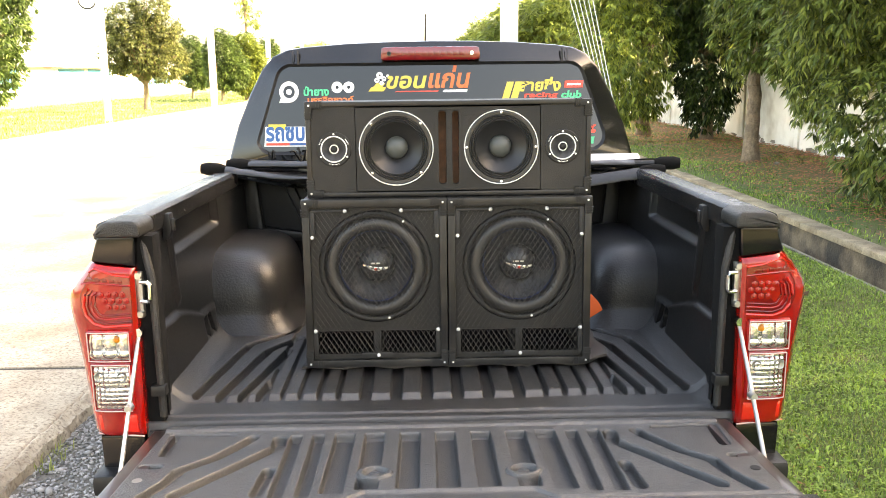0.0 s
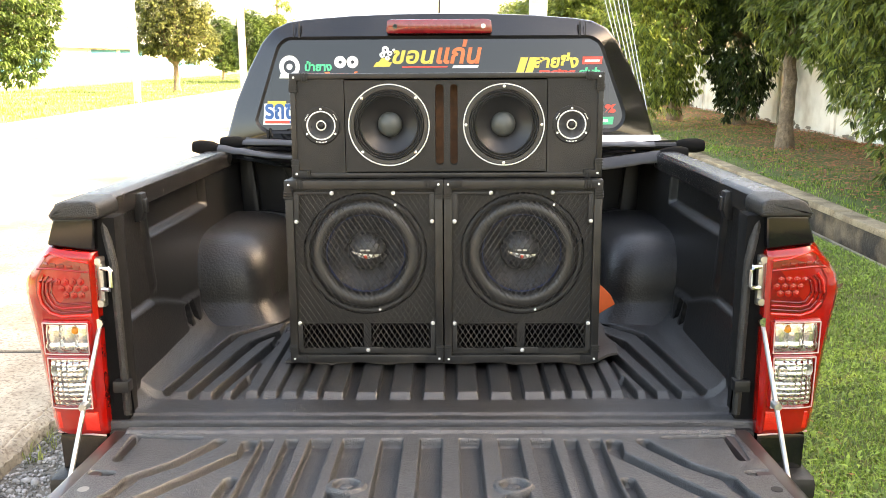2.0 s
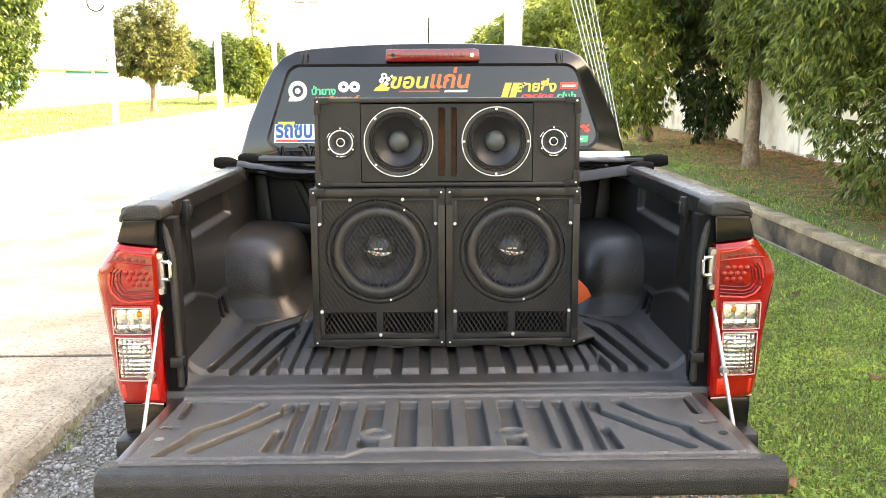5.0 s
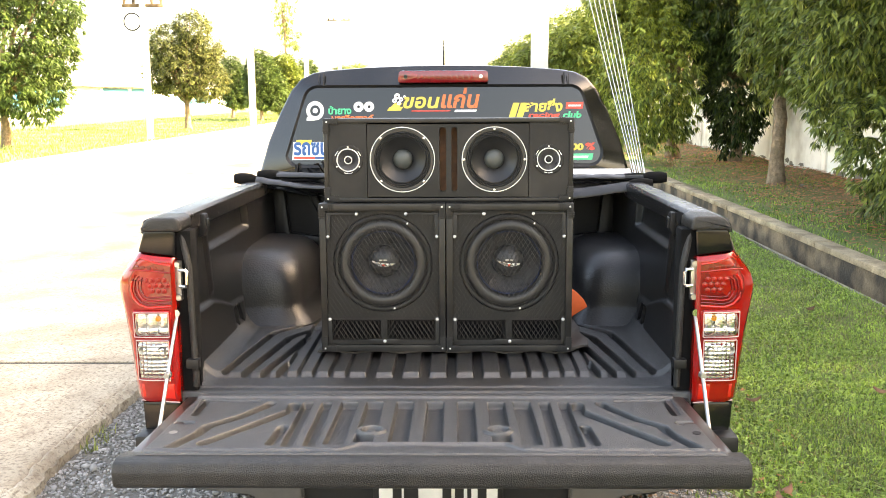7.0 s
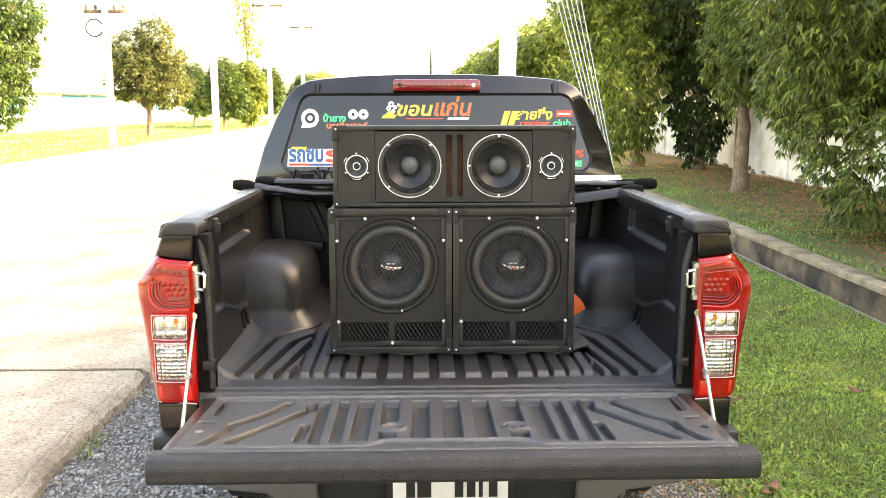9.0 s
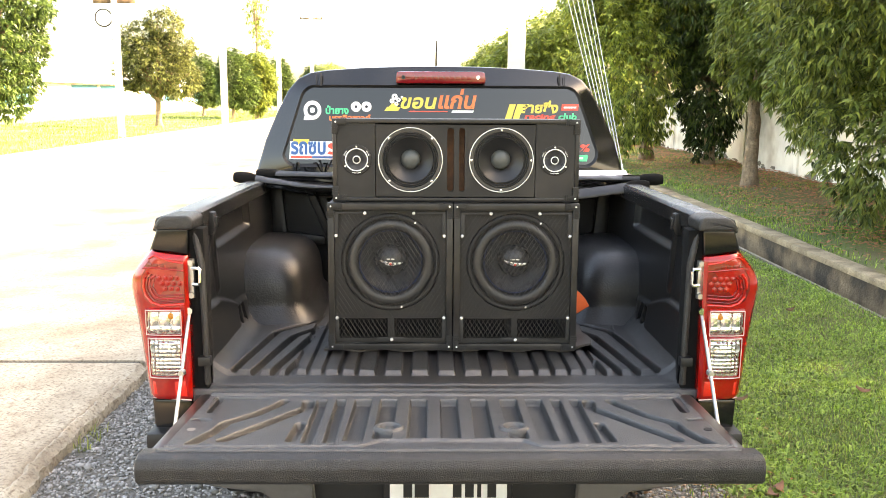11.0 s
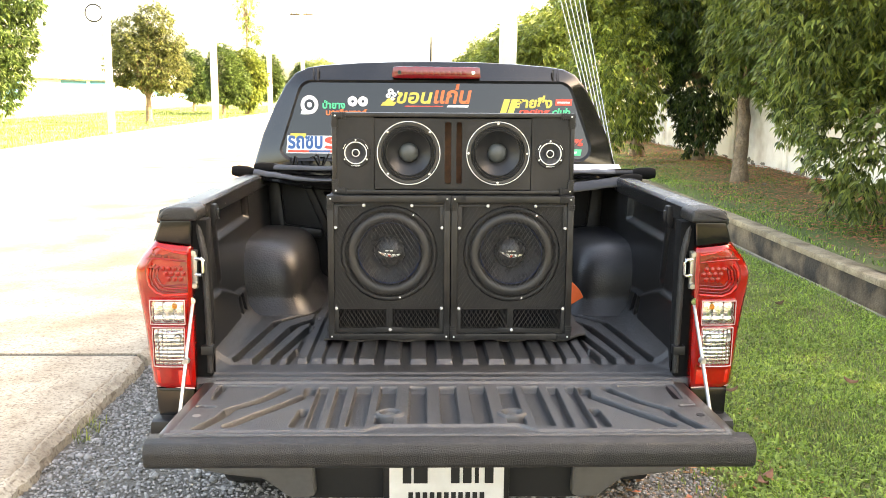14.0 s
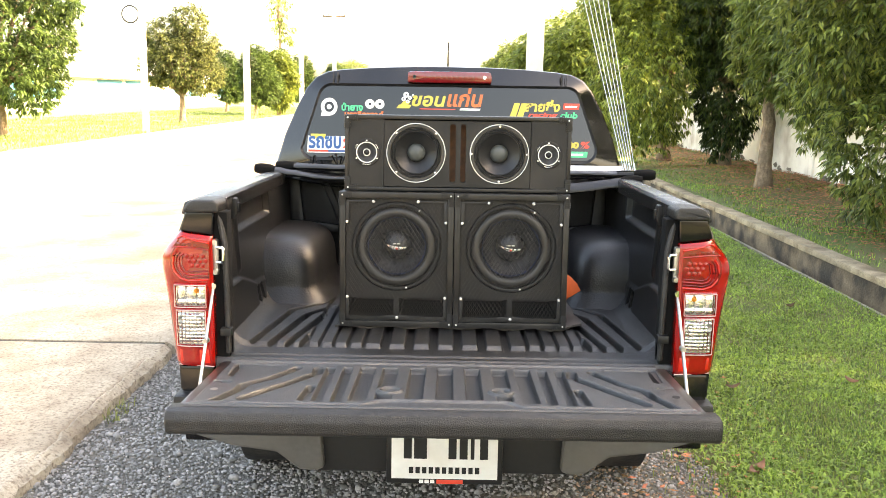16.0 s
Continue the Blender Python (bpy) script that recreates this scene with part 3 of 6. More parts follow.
def lawn_place(u, v):
    y = -9 + 79 * v ** 1.6
    x = lawn_edge(y) + (3.29 - lawn_edge(y)) * u
    return (x, y, 0.018 + swell(x, y, 0.03) - 0.045 * max(0.0, 1 - u / 0.09))


lawn = part("lawn", grid(34, 420, lawn_place), "soil", None, "green lawn strip beside the parked truck", smooth=60)
lawn.matrix_basis = SLOPE
tagged(lawn, "", "ground", "", "structure")
sheet("upper_lawn", 3.80, 7.3, -9, 90, 0.13, "verge", "shaded lawn with fallen leaves under trees", nx=30, ny=300, wavy=0.05)
sheet("far_verge", -45, -10.9, -20, 160, -0.02, "sunny_verge", "grass verge across the road", nx=40, ny=120, wavy=0.06)

# concrete road: a bed with slabs on it
road = sheet("road", -11.0, -1.80, -30, 300, -0.05, "kerb", "pale concrete road with slab joints")
SLAB_Y = [-27.4, -17.4, -7.4, 2.63, 12.6, 22.6, 32.6, 42.6, 52.6, 62.6, 82.6, 122.6, 202.6]
for y0, y1 in zip(SLAB_Y, SLAB_Y[1:]):
    for x0, x1 in ((-6.33, -1.70), (-11.0, -6.35)):
        bm = bmesh.new()
        near = x1 > -2 and y0 < 4 and y1 > 0
        n = 900 if near else (120 if x1 > -2 and y0 < 30 else 4)
        # the outer edge is broken and uneven, with a crack running behind the lip
        cols = (0.0, -0.006, -0.018, -0.034, -0.048, -0.060, -0.068, -0.076, -0.10, -0.14)
        rows = []
        for i in range(n + 1):
            y = y0 + 0.024 + (y1 - y0 - 0.048) * i / n
            N = lambda f, k: noise.noise((y * f, k, 0))
            w = 0.05 * N(0.9, 3.1) + 0.024 * N(4.3, 1.7) + 0.014 * N(14, 0.4) + 0.008 * N(45, 6.4) if x1 > -2 else 0
            crack = max(0.0, 0.25 + N(1.3, 9.3)) if near else 0
            row = [(x1 + w + 0.015 + 0.02 * N(9, 7), y, -0.06)]
            for k, c in enumerate(cols):
                z = 0.046 + 0.030 * float(step(0, 0.05, -c))
                if near:
                    z += (0.007 * N(30, 2 + k * 1.7) + 0.006 * N(80, k * 2.3)) * (1 - k / 9) - 0.045 * crack * (1 if k == 6 else 0.3 if k in (5, 7) else 0)
                row.append((x1 + w * (1 - k * 0.06) + c + (0.007 * N(25, 20 + k) if near else 0), y, z))
            row += [(x0, y, 0.076), (x0, y, -0.06)]
            rows.append([bm.verts.new(p) for p in row])
        for p, q in zip(rows, rows[1:]):
            for k in range(len(p) - 1):
                bm.faces.new((p[k], p[k + 1], q[k + 1], q[k]))
        bm.faces.new(rows[0])
        bm.faces.new(rows[-1][::-1])
        slab = part("slab", bm, "concrete", road, smooth=50)
        part("joint", box((x0, y0 - 0.022, 0.0), (x1 - 0.07, y0 + 0.022, 0.069)), "tar", road)

# drain beside the lawn, with its retaining kerb
drain = sheet("drain_floor", 3.30, 3.70, -9, 90, -0.30, "kerb", "narrow open concrete drain beside the lawn")
strip = sheet("drain_edge", 3.32, 3.355, -9, 90, 0.028, "edge", "thin concrete lip of the drain", thick=0.34)
kerb = thing("kerb_wall", "weathered stained concrete kerb wall along the drain", "kerb", kind="structure")
kerb.matrix_basis = SLOPE
random.seed(4)
for i in range(24):
    y0 = -8.6 + i * 3.02
    part("panel", box((3.667 + random.uniform(-0.004, 0.004), y0, -0.34), (3.830, y0 + 3.005, 0.100), 0.006), "kerb", kerb)
    part("coping", box((3.655 + random.uniform(-0.005, 0.005), y0 + 0.004, 0.100), (3.850, y0 + 3.0, 0.165 + random.uniform(-0.005, 0.005)), 0.014), "coping", kerb)

# white boundary wall
bw = thing("boundary_wall", "white painted boundary wall with stained base behind trees", "wall", kind="structure")
bw.matrix_basis = SLOPE
for i in range(26):
    y0 = -9 + i * 3.0
    part("panel", box((7.15, y0 + 0.09, 0.0), (7.25, y0 + 2.91, 1.75), 0.008), "wallpaint", bw)
    part("post", box((7.11, y0 - 0.09, 0.0), (7.29, y0 + 0.09, 1.85), 0.01), "wallpaint", bw)
    part("coping", box((7.12, y0 + 0.09, 1.75), (7.28, y0 + 2.91, 1.80), 0.008), "wallpaint", bw)

# paint has peeled off the foot of the wall in ragged patches
random.seed(12)
for i in range(70):
    y, z = random.uniform(3, 34), random.uniform(0.13, 0.24)
    w, h = random.uniform(0.05, 0.24), random.uniform(0.02, 0.07)
    pts = []
    for k in range(14):
        a = 6.2831853 * k / 14
        r = random.uniform(0.6, 1.15)
        pts.append((y + w * r * math.cos(a), max(0.03, z + h * r * math.sin(a))))
    part("peeled_patch", prism(pts, "x", 7.1485 - 0.00012 * i, 7.156), "edge", bw)

# works building across the road
hall = thing("factory_hall", "white factory hall with blue cladding behind a low wall", "building", (-27, 60, 0))
hall.matrix_basis = SLOPE @ pose(-27, 60, 0)
part("wall", box((-16, -42, 0), (0, 48, 0.88), 0.02), "roof", hall)
for i in range(15):
    y0 = -42 + i * 6
    part("cladding", box((-0.3, y0 + 0.3, 0.88), (0.04, y0 + 5.7, 2.30), 0.02), "bluewall" if i % 3 != 1 else "roof", hall)
    part("pillar", box((-0.3, y0 - 0.3, 0.88), (0.10, y0 + 0.3, 2.30), 0.02), "roof", hall)
part("eave", box((-16, -42.5, 2.30), (0.5, 48.5, 2.42), 0.02), "kerb", hall)
part("roof", prism([(0.6, 2.42), (-9, 4.9), (-18, 2.42)], "y", -43, 49), "roof", hall)


# ---------- poles ----------
def power_pole(x, y, h=9.0, w=0.30, arm=True, reach=1.1):
    p = thing("power_pole", "pale square concrete power pole beside the road", "pole", group="power poles")
    p.matrix_basis = SLOPE @ pose(x, y, -0.02)
    part("shaft", prism([(-w / 2, -w / 2), (w / 2, -w / 2), (w / 2, w / 2), (-w / 2, w / 2)], "z", 0, h, 0.02), "pole", p)
    if arm:
        part("crossarm", box((-reach, -0.06, h - 0.75), (reach, 0.06, h - 0.63), 0.01), "kerb", p)
        for k in (-0.9 * reach, -0.45 * reach, 0.45 * reach, 0.9 * reach):
            part("insulator", tube([(k, 0, h - 0.63), (k, 0, h - 0.5), (k, 0, h - 0.45)], [0.05, 0.06, 0.03]), "kerb", p)
    return p


p0 = power_pole(-11.4, 31, 5.62, 0.21, True, 0.75)
part("hoop", lathe([(0.30, -0.02), (0.33, 0), (0.30, 0.02), (0.28, 0)], (-0.42, 0, 4.36), 24, closed=True), "black", p0)
power_pole(-11.4, 48, 9.5, 0.32)
power_pole(-11.4, 66.5, 9.5, 0.32)
power_pole(-11.4, 86, 9.5, 0.32)
main_pole = power_pole(1.72, 16.2, 9.2, 0.33, True, 0.55)
part("clamp", box((-0.19, -0.19, 8.2), (0.19, 0.19, 8.28), 0.01), "steel", main_pole)
part("clamp", box((-0.19, -0.19, 7.4), (0.19, 0.19, 7.48), 0.01), "steel", main_pole)
guy = thing("guy_wires", "galvanised guy wires stretched from pole to lawn", "wire")
guy.matrix_basis = SLOPE
for k in range(6):
    foot = (2.235 - 0.013 * k, 7.17, 0.0)
    head = (2.14 - 0.166 * k, 16.2, 8.47)
    part("strand", tube([foot, head], 0.0045, 6), "wire", guy)
    mid = [f + (h - f) * 0.10 for f, h in zip(foot, head)]
    if k % 2 == 0:
        part("sleeve", tube([foot, mid], 0.010, 8), "white", guy, "white plastic guy sleeve")
part("anchor", box((2.10, 7.05, -0.1), (2.30, 7.25, 0.05), 0.02), "edge", guy)
for side, x in ((0, -10.6), (1, -12.2)):
    w = thing("power_line", "thin dark overhead power line between poles", "wire")
    w.matrix_basis = SLOPE
    part("wire", tube([(x, y, 8.87 - 0.35 * math.sin(math.pi * ((y - 31) % 18) / 18)) for y in range(31, 104, 3)], 0.012, 5), "black", w)


# ---------- the truck ----------
truck = thing("pickup_truck", "black double-cab pickup truck with its tailgate open", "truck")


def P(name, bm, m, label="", parent=None, smooth=30):
    return part(name, bm, m, parent or truck, label, smooth)


def PM(name, me, label="", parent=None):
    ob = new(name, me)
    ob.parent = parent or truck
    return tagged(ob, label)


# cab shell: upright sections from the rear wall to the windscreen
HALF = [(0.84, 0.42), (0.885, 0.55), (0.90, 0.90), (0.90, 1.18), (0.872, 1.30), (0.828, 1.45), (0.770, 1.585), (0.717, 1.685), (0.671, 1.737), (0.612, 1.765), (0.54, 1.776), (0.36, 1.789), (0.18, 1.795), (0, 1.797)]


def rear_y(x, z):
    return 1.635 + 0.15 * (z - 1.34) + 0.034 * (x / 0.7) ** 2


def cab_ring(y, kx, kz, rear=False):
    pts = []
    for s in (1, -1):
        for x, z in (HALF if s > 0 else HALF[-2::-1]):
            zz = 1.2 + (z - 1.2) * kz if z > 1.2 else z
            xx = s * x * (kx if z > 1.2 else 1)
            pts.append((xx, (rear_y(x, z) + y) if rear else y, zz))
    return pts


bm = bmesh.new()
rings = []
for y, kx, kz, rear in ((0.024, 0.982, 0.988, True), (0.026, 0.990, 0.994, True), (0.034, 0.997, 0.998, True), (0.050, 1.0, 1.0, True), (2.0, 1.0, 1.005, False), (2.6, 1.0, 1.012, False), (3.0, 0.985, 0.97, False), (3.25, 0.96, 0.75, False), (3.75, 0.95, 0.15, False)):
    rings.append([bm.verts.new(p) for p in cab_ring(y, kx, kz, rear)])
n = len(rings[0])
for p, q in zip(rings, rings[1:]):
    for i in range(n - 1):
        bm.faces.new((p[i], p[i + 1], q[i + 1], q[i]))
    bm.faces.new((p[n - 1], p[0], q[0], q[n - 1]))
bm.faces.new(rings[-1])
P("cab_shell", bm, "paint", smooth=40)

# window outline, rounded, and the rear wall around it
WIN = []
for cx, cz, r, a0 in ((0.675, 1.395, 0.055, -90), (0.585, 1.635, 0.06, 15), (-0.585, 1.635, 0.06, 90), (-0.675, 1.395, 0.055, 195)):
    for k in range(8):
        a1 = {-90: 15, 15: 90, 90: 165, 195: 270}[a0]
        t = radians(a0 + (a1 - a0) * k / 7)
        WIN.append((cx + r * math.cos(t), cz + r * math.sin(t)))


def ring_between(outer, inner, dy0, dy1):
    bm = bmesh.new()
    o = [bm.verts.new((x, rear_y(x, z) + dy0, z)) for x, z in outer]
    i = [bm.verts.new((x, rear_y(x, z) + dy1, z)) for x, z in inner]
    m = len(o)
    for k in range(m):
        bm.faces.new((o[k], o[(k + 1) % m], i[(k + 1) % m], i[k]))
    return bm


def grow(pts, d, c=(0, 1.52)):
    out = []
    m = len(pts)
    for k in range(m):
        (x0, z0), (x1, z1) = pts[k - 1], pts[(k + 1) % m]
        L = math.hypot(x1 - x0, z1 - z0)
        nx, nz = (z1 - z0) / L, -(x1 - x0) / L
        out.append((pts[k][0] + nx * d, pts[k][1] + nz * d))
    return out


def outline_to(pts):
    """Where the rays from the window's middle through its outline meet the cab's rear outline."""
    full = [(x * (0.982 if z > 1.2 else 1), 1.2 + (z - 1.2) * 0.988 if z > 1.2 else z) for x, z in HALF] + [(-x * (0.982 if z > 1.2 else 1), 1.2 + (z - 1.2) * 0.988 if z > 1.2 else z) for x, z in HALF[-2::-1]]
    out = []
    for x, z in pts:
        dx, dz = x, z - 1.50
        best = 9
        for (ax, az), (bx, bz) in zip(full, full[1:] + full[:1]):
            den = dx * (bz - az) - dz * (bx - ax)
            if abs(den) > 1e-9:
                t = (ax * (bz - az) - (az - 1.50) * (bx - ax)) / den
                u = (ax * dz - (az - 1.50) * dx) / den
                if t > 0 and -1e-6 <= u <= 1 + 1e-6:
                    best = min(best, t)
        out.append((dx * best, 1.50 + dz * best))
    return out


dense = []
for k in range(len(WIN)):
    (x0, z0), (x1, z1) = WIN[k], WIN[(k + 1) % len(WIN)]
    m = max(1, int(math.hypot(x1 - x0, z1 - z0) / 0.04))
    dense += [(x0 + (x1 - x0) * j / m, z0 + (z1 - z0) * j / m) for j in range(m)]
lip = grow(dense, 0.012)
P("rear_wall", ring_between(outline_to(lip), lip, 0.023, 0.0), "paint", smooth=60)
P("window_seal", ring_between(lip, dense, -0.002, 0.006), "plastic", "black rubber window seal")
bm = bmesh.new()
rows = []
for k in range(25):
    z = 1.342 + (1.694 - 1.342) * k / 24
    xs = [x for (x, zz), (x2, zz2) in zip(dense, dense[1:] + dense[:1]) for x in ([x + (x2 - x) * (z - zz) / (zz2 - zz)] if (zz - z) * (zz2 - z) <= 0 and zz != zz2 else [])]
    w = max(abs(x) for x in xs) if xs else 0.6
    rows.append([bm.verts.new((w * t / 16, rear_y(w * t / 16, z) + 0.005, z)) for t in range(-16, 17)])
for p, q in zip(rows, rows[1:]):
    for i in range(32):
        bm.faces.new((p[i], p[i + 1], q[i + 1], q[i]))
window = P("rear_window", bm, "glass", "dark tinted rear window with coloured stickers", smooth=60)
# dark cabin behind the glass
P("cabin_lining", box((-0.72, 1.95, 0.9), (0.72, 2.0, 1.72)), "black", "dark seat backs in the cabin")
for x in (-0.38, 0.38):
    P("headrest", box((x - 0.13, 1.86, 1.36), (x + 0.13, 1.94, 1.52), 0.03), "felt")
# roof spoiler panel seams and brake light
for s in (1, -1):
    P("roof_seam", grid(1, 8, lambda u, v: (s * (0.553 + 0.008 * u), rear_y(0.55, 1.70 + 0.072 * v) - 0.002 + 0.03 * max(0, v - 0.75), 1.702 + 0.060 * v)), "black")
    P("roof_seam", grid(1, 8, lambda u, v: (s * (0.577 + 0.004 * u), rear_y(0.57, 1.70 + 0.072 * v) - 0.002 + 0.03 * max(0, v - 0.75), 1.702 + 0.058 * v)), "black")
brake = P("brake_light", prism([(-0.208, 1.722), (-0.200, 1.714), (0.200, 1.714), (0.208, 1.722), (0.204, 1.764), (0.190, 1.769), (-0.190, 1.769), (-0.204, 1.764)], "y", 1.655, 1.70, 0.006), "brake", "long dull red third brake light")
for x in (-0.172, 0.172):
    part("screw", lathe([(0.009, 0.0), (0.009, -0.004), (0.004, -0.004), (0.0, 0.0)], (x, 1.655, 1.742), 14), "black" if x < 0 else "silver", brake)
for k in range(11):
    part("led", box((-0.14 + k * 0.026, 1.652, 1.732), (-0.12 + k * 0.026, 1.656, 1.752), 0.002), "brake", brake)
P("antenna", tube([(-0.015, 2.72, 1.80), (-0.013, 2.72, 1.98)], [0.006, 0.0035], 8), "plastic")

# bonnet and lower body
P("bonnet", box((-0.84, 3.5, 0.55), (0.84, 4.95, 1.16), 0.12, seg=4), "paint")
P("chassis", box((-0.55, 0.25, 0.40), (0.55, 4.6, 0.60), 0.03), "black")
P("spare_wheel", tube([(0, 0.55, 0.42), (0, 0.55, 0.55)], 0.33, 28), "rubber")

# bed floor
def floor_height(X, Y):
    z = np.full(X.shape, 0.784)
    A = np.abs(X - 0.004)
    ridge = np.zeros(X.shape)
    # seven broad ribs in the middle, narrow ones beside them
    for c, w, y0 in ((0.0, 0.0235, 0.136), (0.083, 0.0235, 0.136), (0.166, 0.0235, 0.136), (0.248, 0.0225, 0.137), (0.3055, 0.0165, 0.140), (0.358, 0.0165, 0.142), (0.407, 0.0155, 0.144), (0.452, 0.0130, 0.146)):
        ridge = np.maximum(ridge, step(w + 0.0055, w, np.abs(A - c)) * step(y0, y0 + 0.020, Y))
    plate = step(0.478, 0.483, A) * step(0.140, 0.160, Y)
    cut = np.zeros(X.shape)
    for pts, w in (([(0.659, 0.165), (0.607, 0.636), (0.489, 0.789), (0.455, 0.95), (0.455, 1.4)], 0.026), ([(0.594, 0.155), (0.535, 0.565), (0.455, 0.70)], 0.028), ([(0.536, 0.150), (0.472, 0.555)], 0.025), ([(0.492, 0.148), (0.480, 0.262)], 0.016)):
        cut = np.maximum(cut, step(w / 2 + 0.003, w / 2 - 0.001, away(A, Y, pts)))
    z += 0.016 * np.maximum(ridge, plate * (1 - cut)) - 0.010 * cut * step(0.140, 0.160, Y)
    # worn rear lip with its steps
    z += 0.007 * step(0.070, 0.064, Y) - 0.005 * step(0.040, 0.034, Y) - 0.008 * step(0.008, 0.002, Y)
    # rounded rise to the side walls
    z += 0.06 * np.clip((np.abs(X) - 0.665) / 0.075, 0, 1) ** 2 * step(0.01, 0.12, Y)
    z += 0.0008 * np.sin(X * 31 + Y * 7) * np.sin(Y * 23)
    return z


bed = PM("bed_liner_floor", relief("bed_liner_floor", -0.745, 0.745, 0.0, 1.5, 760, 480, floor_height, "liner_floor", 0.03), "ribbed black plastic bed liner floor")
# sill blackened and raised over the bed's end, painting the gap's shade
P("bed_sill", box((-0.735, -0.020, 0.70), (0.735, 0.0, 0.769), 0.003), "black")
P("sill_seal", tube([(-0.70, -0.030, 0.768), (0.70, -0.030, 0.768)], 0.004, 8), "rubber")


# bed sides
def wall_x(y, z):
    x = 0.738 + 0.028 * (z - 0.8) / 0.45
    x -= 0.045 * max(0.0, 1 - y / 0.07) ** 2
    t = lambda a, b, v: float(step(a, b, v))
    # recessed upper panel
    x += 0.024 * t(0.405, 0.425, y) * t(0.985, 0.962, y) * t(1.138, 1.156, z) * t(1.248, 1.232, z)
    # lower ledge
    pts = ((0.0, 0.965), (0.16, 0.988), (0.335, 0.986), (0.434, 0.962), (0.575, 0.920), (0.77, 0.908), (2.0, 0.92))
    ledge = 1.10
    for (y0, z0), (y1, z1) in zip(pts, pts[1:]):
        if y0 <= y <= y1:
            ledge = z0 + (z1 - z0) * (y - y0) / (y1 - y0)
    x -= 0.020 * t(ledge + 0.006, ledge - 0.006, z) * t(0.80, 0.70, y)
    for yc, k in ((0.572, 0.30), (0.615, 0.62)):
        lean = yc + (0.918 - z) * k
        x += 0.022 * t(0.017, 0.008, abs(y - lean)) * t(0.912, 0.900, z) * t(0.792, 0.81, z)
    # soft rib
    x -= 0.008 * t(0.025, 0.012, abs(y - 0.37 - 0.06 * (1.2 - z))) * t(1.23, 1.20, z) * t(0.99, 1.02, z)
    return x


for s in (-1, 1):
    P("side_liner", grid(190, 90, lambda u, v: (s * wall_x(0.012 + 1.49 * u, 0.80 + 0.455 * v), 0.012 + 1.49 * u, 0.80 + 0.455 * v)), "liner", "moulded black plastic side liner", smooth=60)
    P("bed_rail", prism([(s * x, z) for x, z in ((0.757, 1.235), (0.752, 1.285), (0.762, 1.296), (0.822, 1.296), (0.843, 1.288), (0.854, 1.250), (0.80, 1.235))], "y", 0.035, 1.53, 0.006), "rail", "satin black bed rail cap")
    P("quarter_panel", prism([(s * x, z) for x, z in ((0.78, 0.50), (0.875, 0.50), (0.888, 0.80), (0.905, 1.00), (0.885, 1.16), (0.850, 1.255), (0.79, 1.255))], "y", 0.06, 1.56, 0.012), "paint")
    P("corner_panel", prism([(s * x, z) for x, z in ((0.742, 1.188), (0.848, 1.202), (0.828, 1.264), (0.738, 1.264))], "y", -0.008, 0.10, 0.008, seg=3), "panel_paint", "glossy black panel over the tail light")
    P("corner_cap", prism([(s * x, z) for x, z in ((0.720, 1.262), (0.830, 1.262), (0.834, 1.272), (0.815, 1.296), (0.798, 1.302), (0.735, 1.303), (0.720, 1.292))], "y", -0.024, 0.10, 0.011, seg=4), "cap", "grained black plastic corner cap")
    P("corner_skirt", prism([(s * x, z) for x, z in ((0.752, 0.50), (0.852, 0.50), (0.862, 0.757), (0.748, 0.757))], "y", -0.004, 0.12, 0.012), "panel_paint")
    P("jamb", box((min(s * 0.700, s * 0.752), 0.012, 0.74), (max(s * 0.700, s * 0.752), 0.075, 1.262), 0.006), "felt")
    P("liner_bead", tube([(s * 0.702, 0.010, 0.80), (s * 0.704, 0.006, 1.0), (s * 0.708, 0.008, 1.16), (s * 0.716, 0.010, 1.20), (s * 0.728, 0.022, 1.25)], 0.010, 8), "cap", "grained liner edge bead")
    P("jamb_stop", box((min(s * 0.688, s * 0.725), -0.012, 0.858), (max(s * 0.688, s * 0.725), 0.02, 0.886), 0.005), "plastic")
    # wheel arch hump
    def arch(u, v, s=s):
        a, b = math.pi * u, math.pi / 2 * v
        po = lambda t, e: math.copysign(abs(t) ** e, t)
        y = 1.140 - 0.365 * po(math.cos(a), 0.40) * po(math.cos(b), 0.26)
        z = 0.783 + 0.285 * po(math.sin(a), 0.50) * po(math.cos(b), 0.42)
        x = 0.79 - 0.268 * po(math.sin(b), 0.46)
        # the skirt flares out onto the floor
        flare = 0.05 * max(0.0, 1 - (z - 0.783) / 0.075) ** 2
        return (s * (x - flare * po(math.sin(b), 0.8)), y - flare * math.cos(a) * math.cos(b) ** 0.5, z + 0.012 * (flare > 0))

    P("wheel_arch", grid(72, 56, arch), "arch", "rounded black wheel arch in the bed", smooth=80)
    # tie-down clip
    hk = P("tie_down", prism([(s * x, z) for x, z in ((0.762, 1.275), (0.742, 1.272), (0.738, 1.225), (0.748, 1.200), (0.764, 1.198))], "y", 0.312, 0.352, 0.004), "plastic", "black plastic tie-down clip")
    part("clip_tongue", box((min(s * 0.733, s * 0.745), 0.322, 1.222), (max(s * 0.733, s * 0.745), 0.342, 1.258), 0.003), "rail", hk)
    # tailgate striker
    st = P("latch_striker", box((min(s * 0.728, s * 0.744), -0.004, 1.06), (max(s * 0.728, s * 0.744), 0.014, 1.175), 0.004), "steel", "dull steel tailgate striker bracket")
    for z in (1.166, 1.070):
        part("bolt", lathe([(0.0, -0.014), (0.008, -0.014), (0.0095, -0.008), (0.0095, 0.004)], (s * 0.736, 0, z), 10), "steel", st)
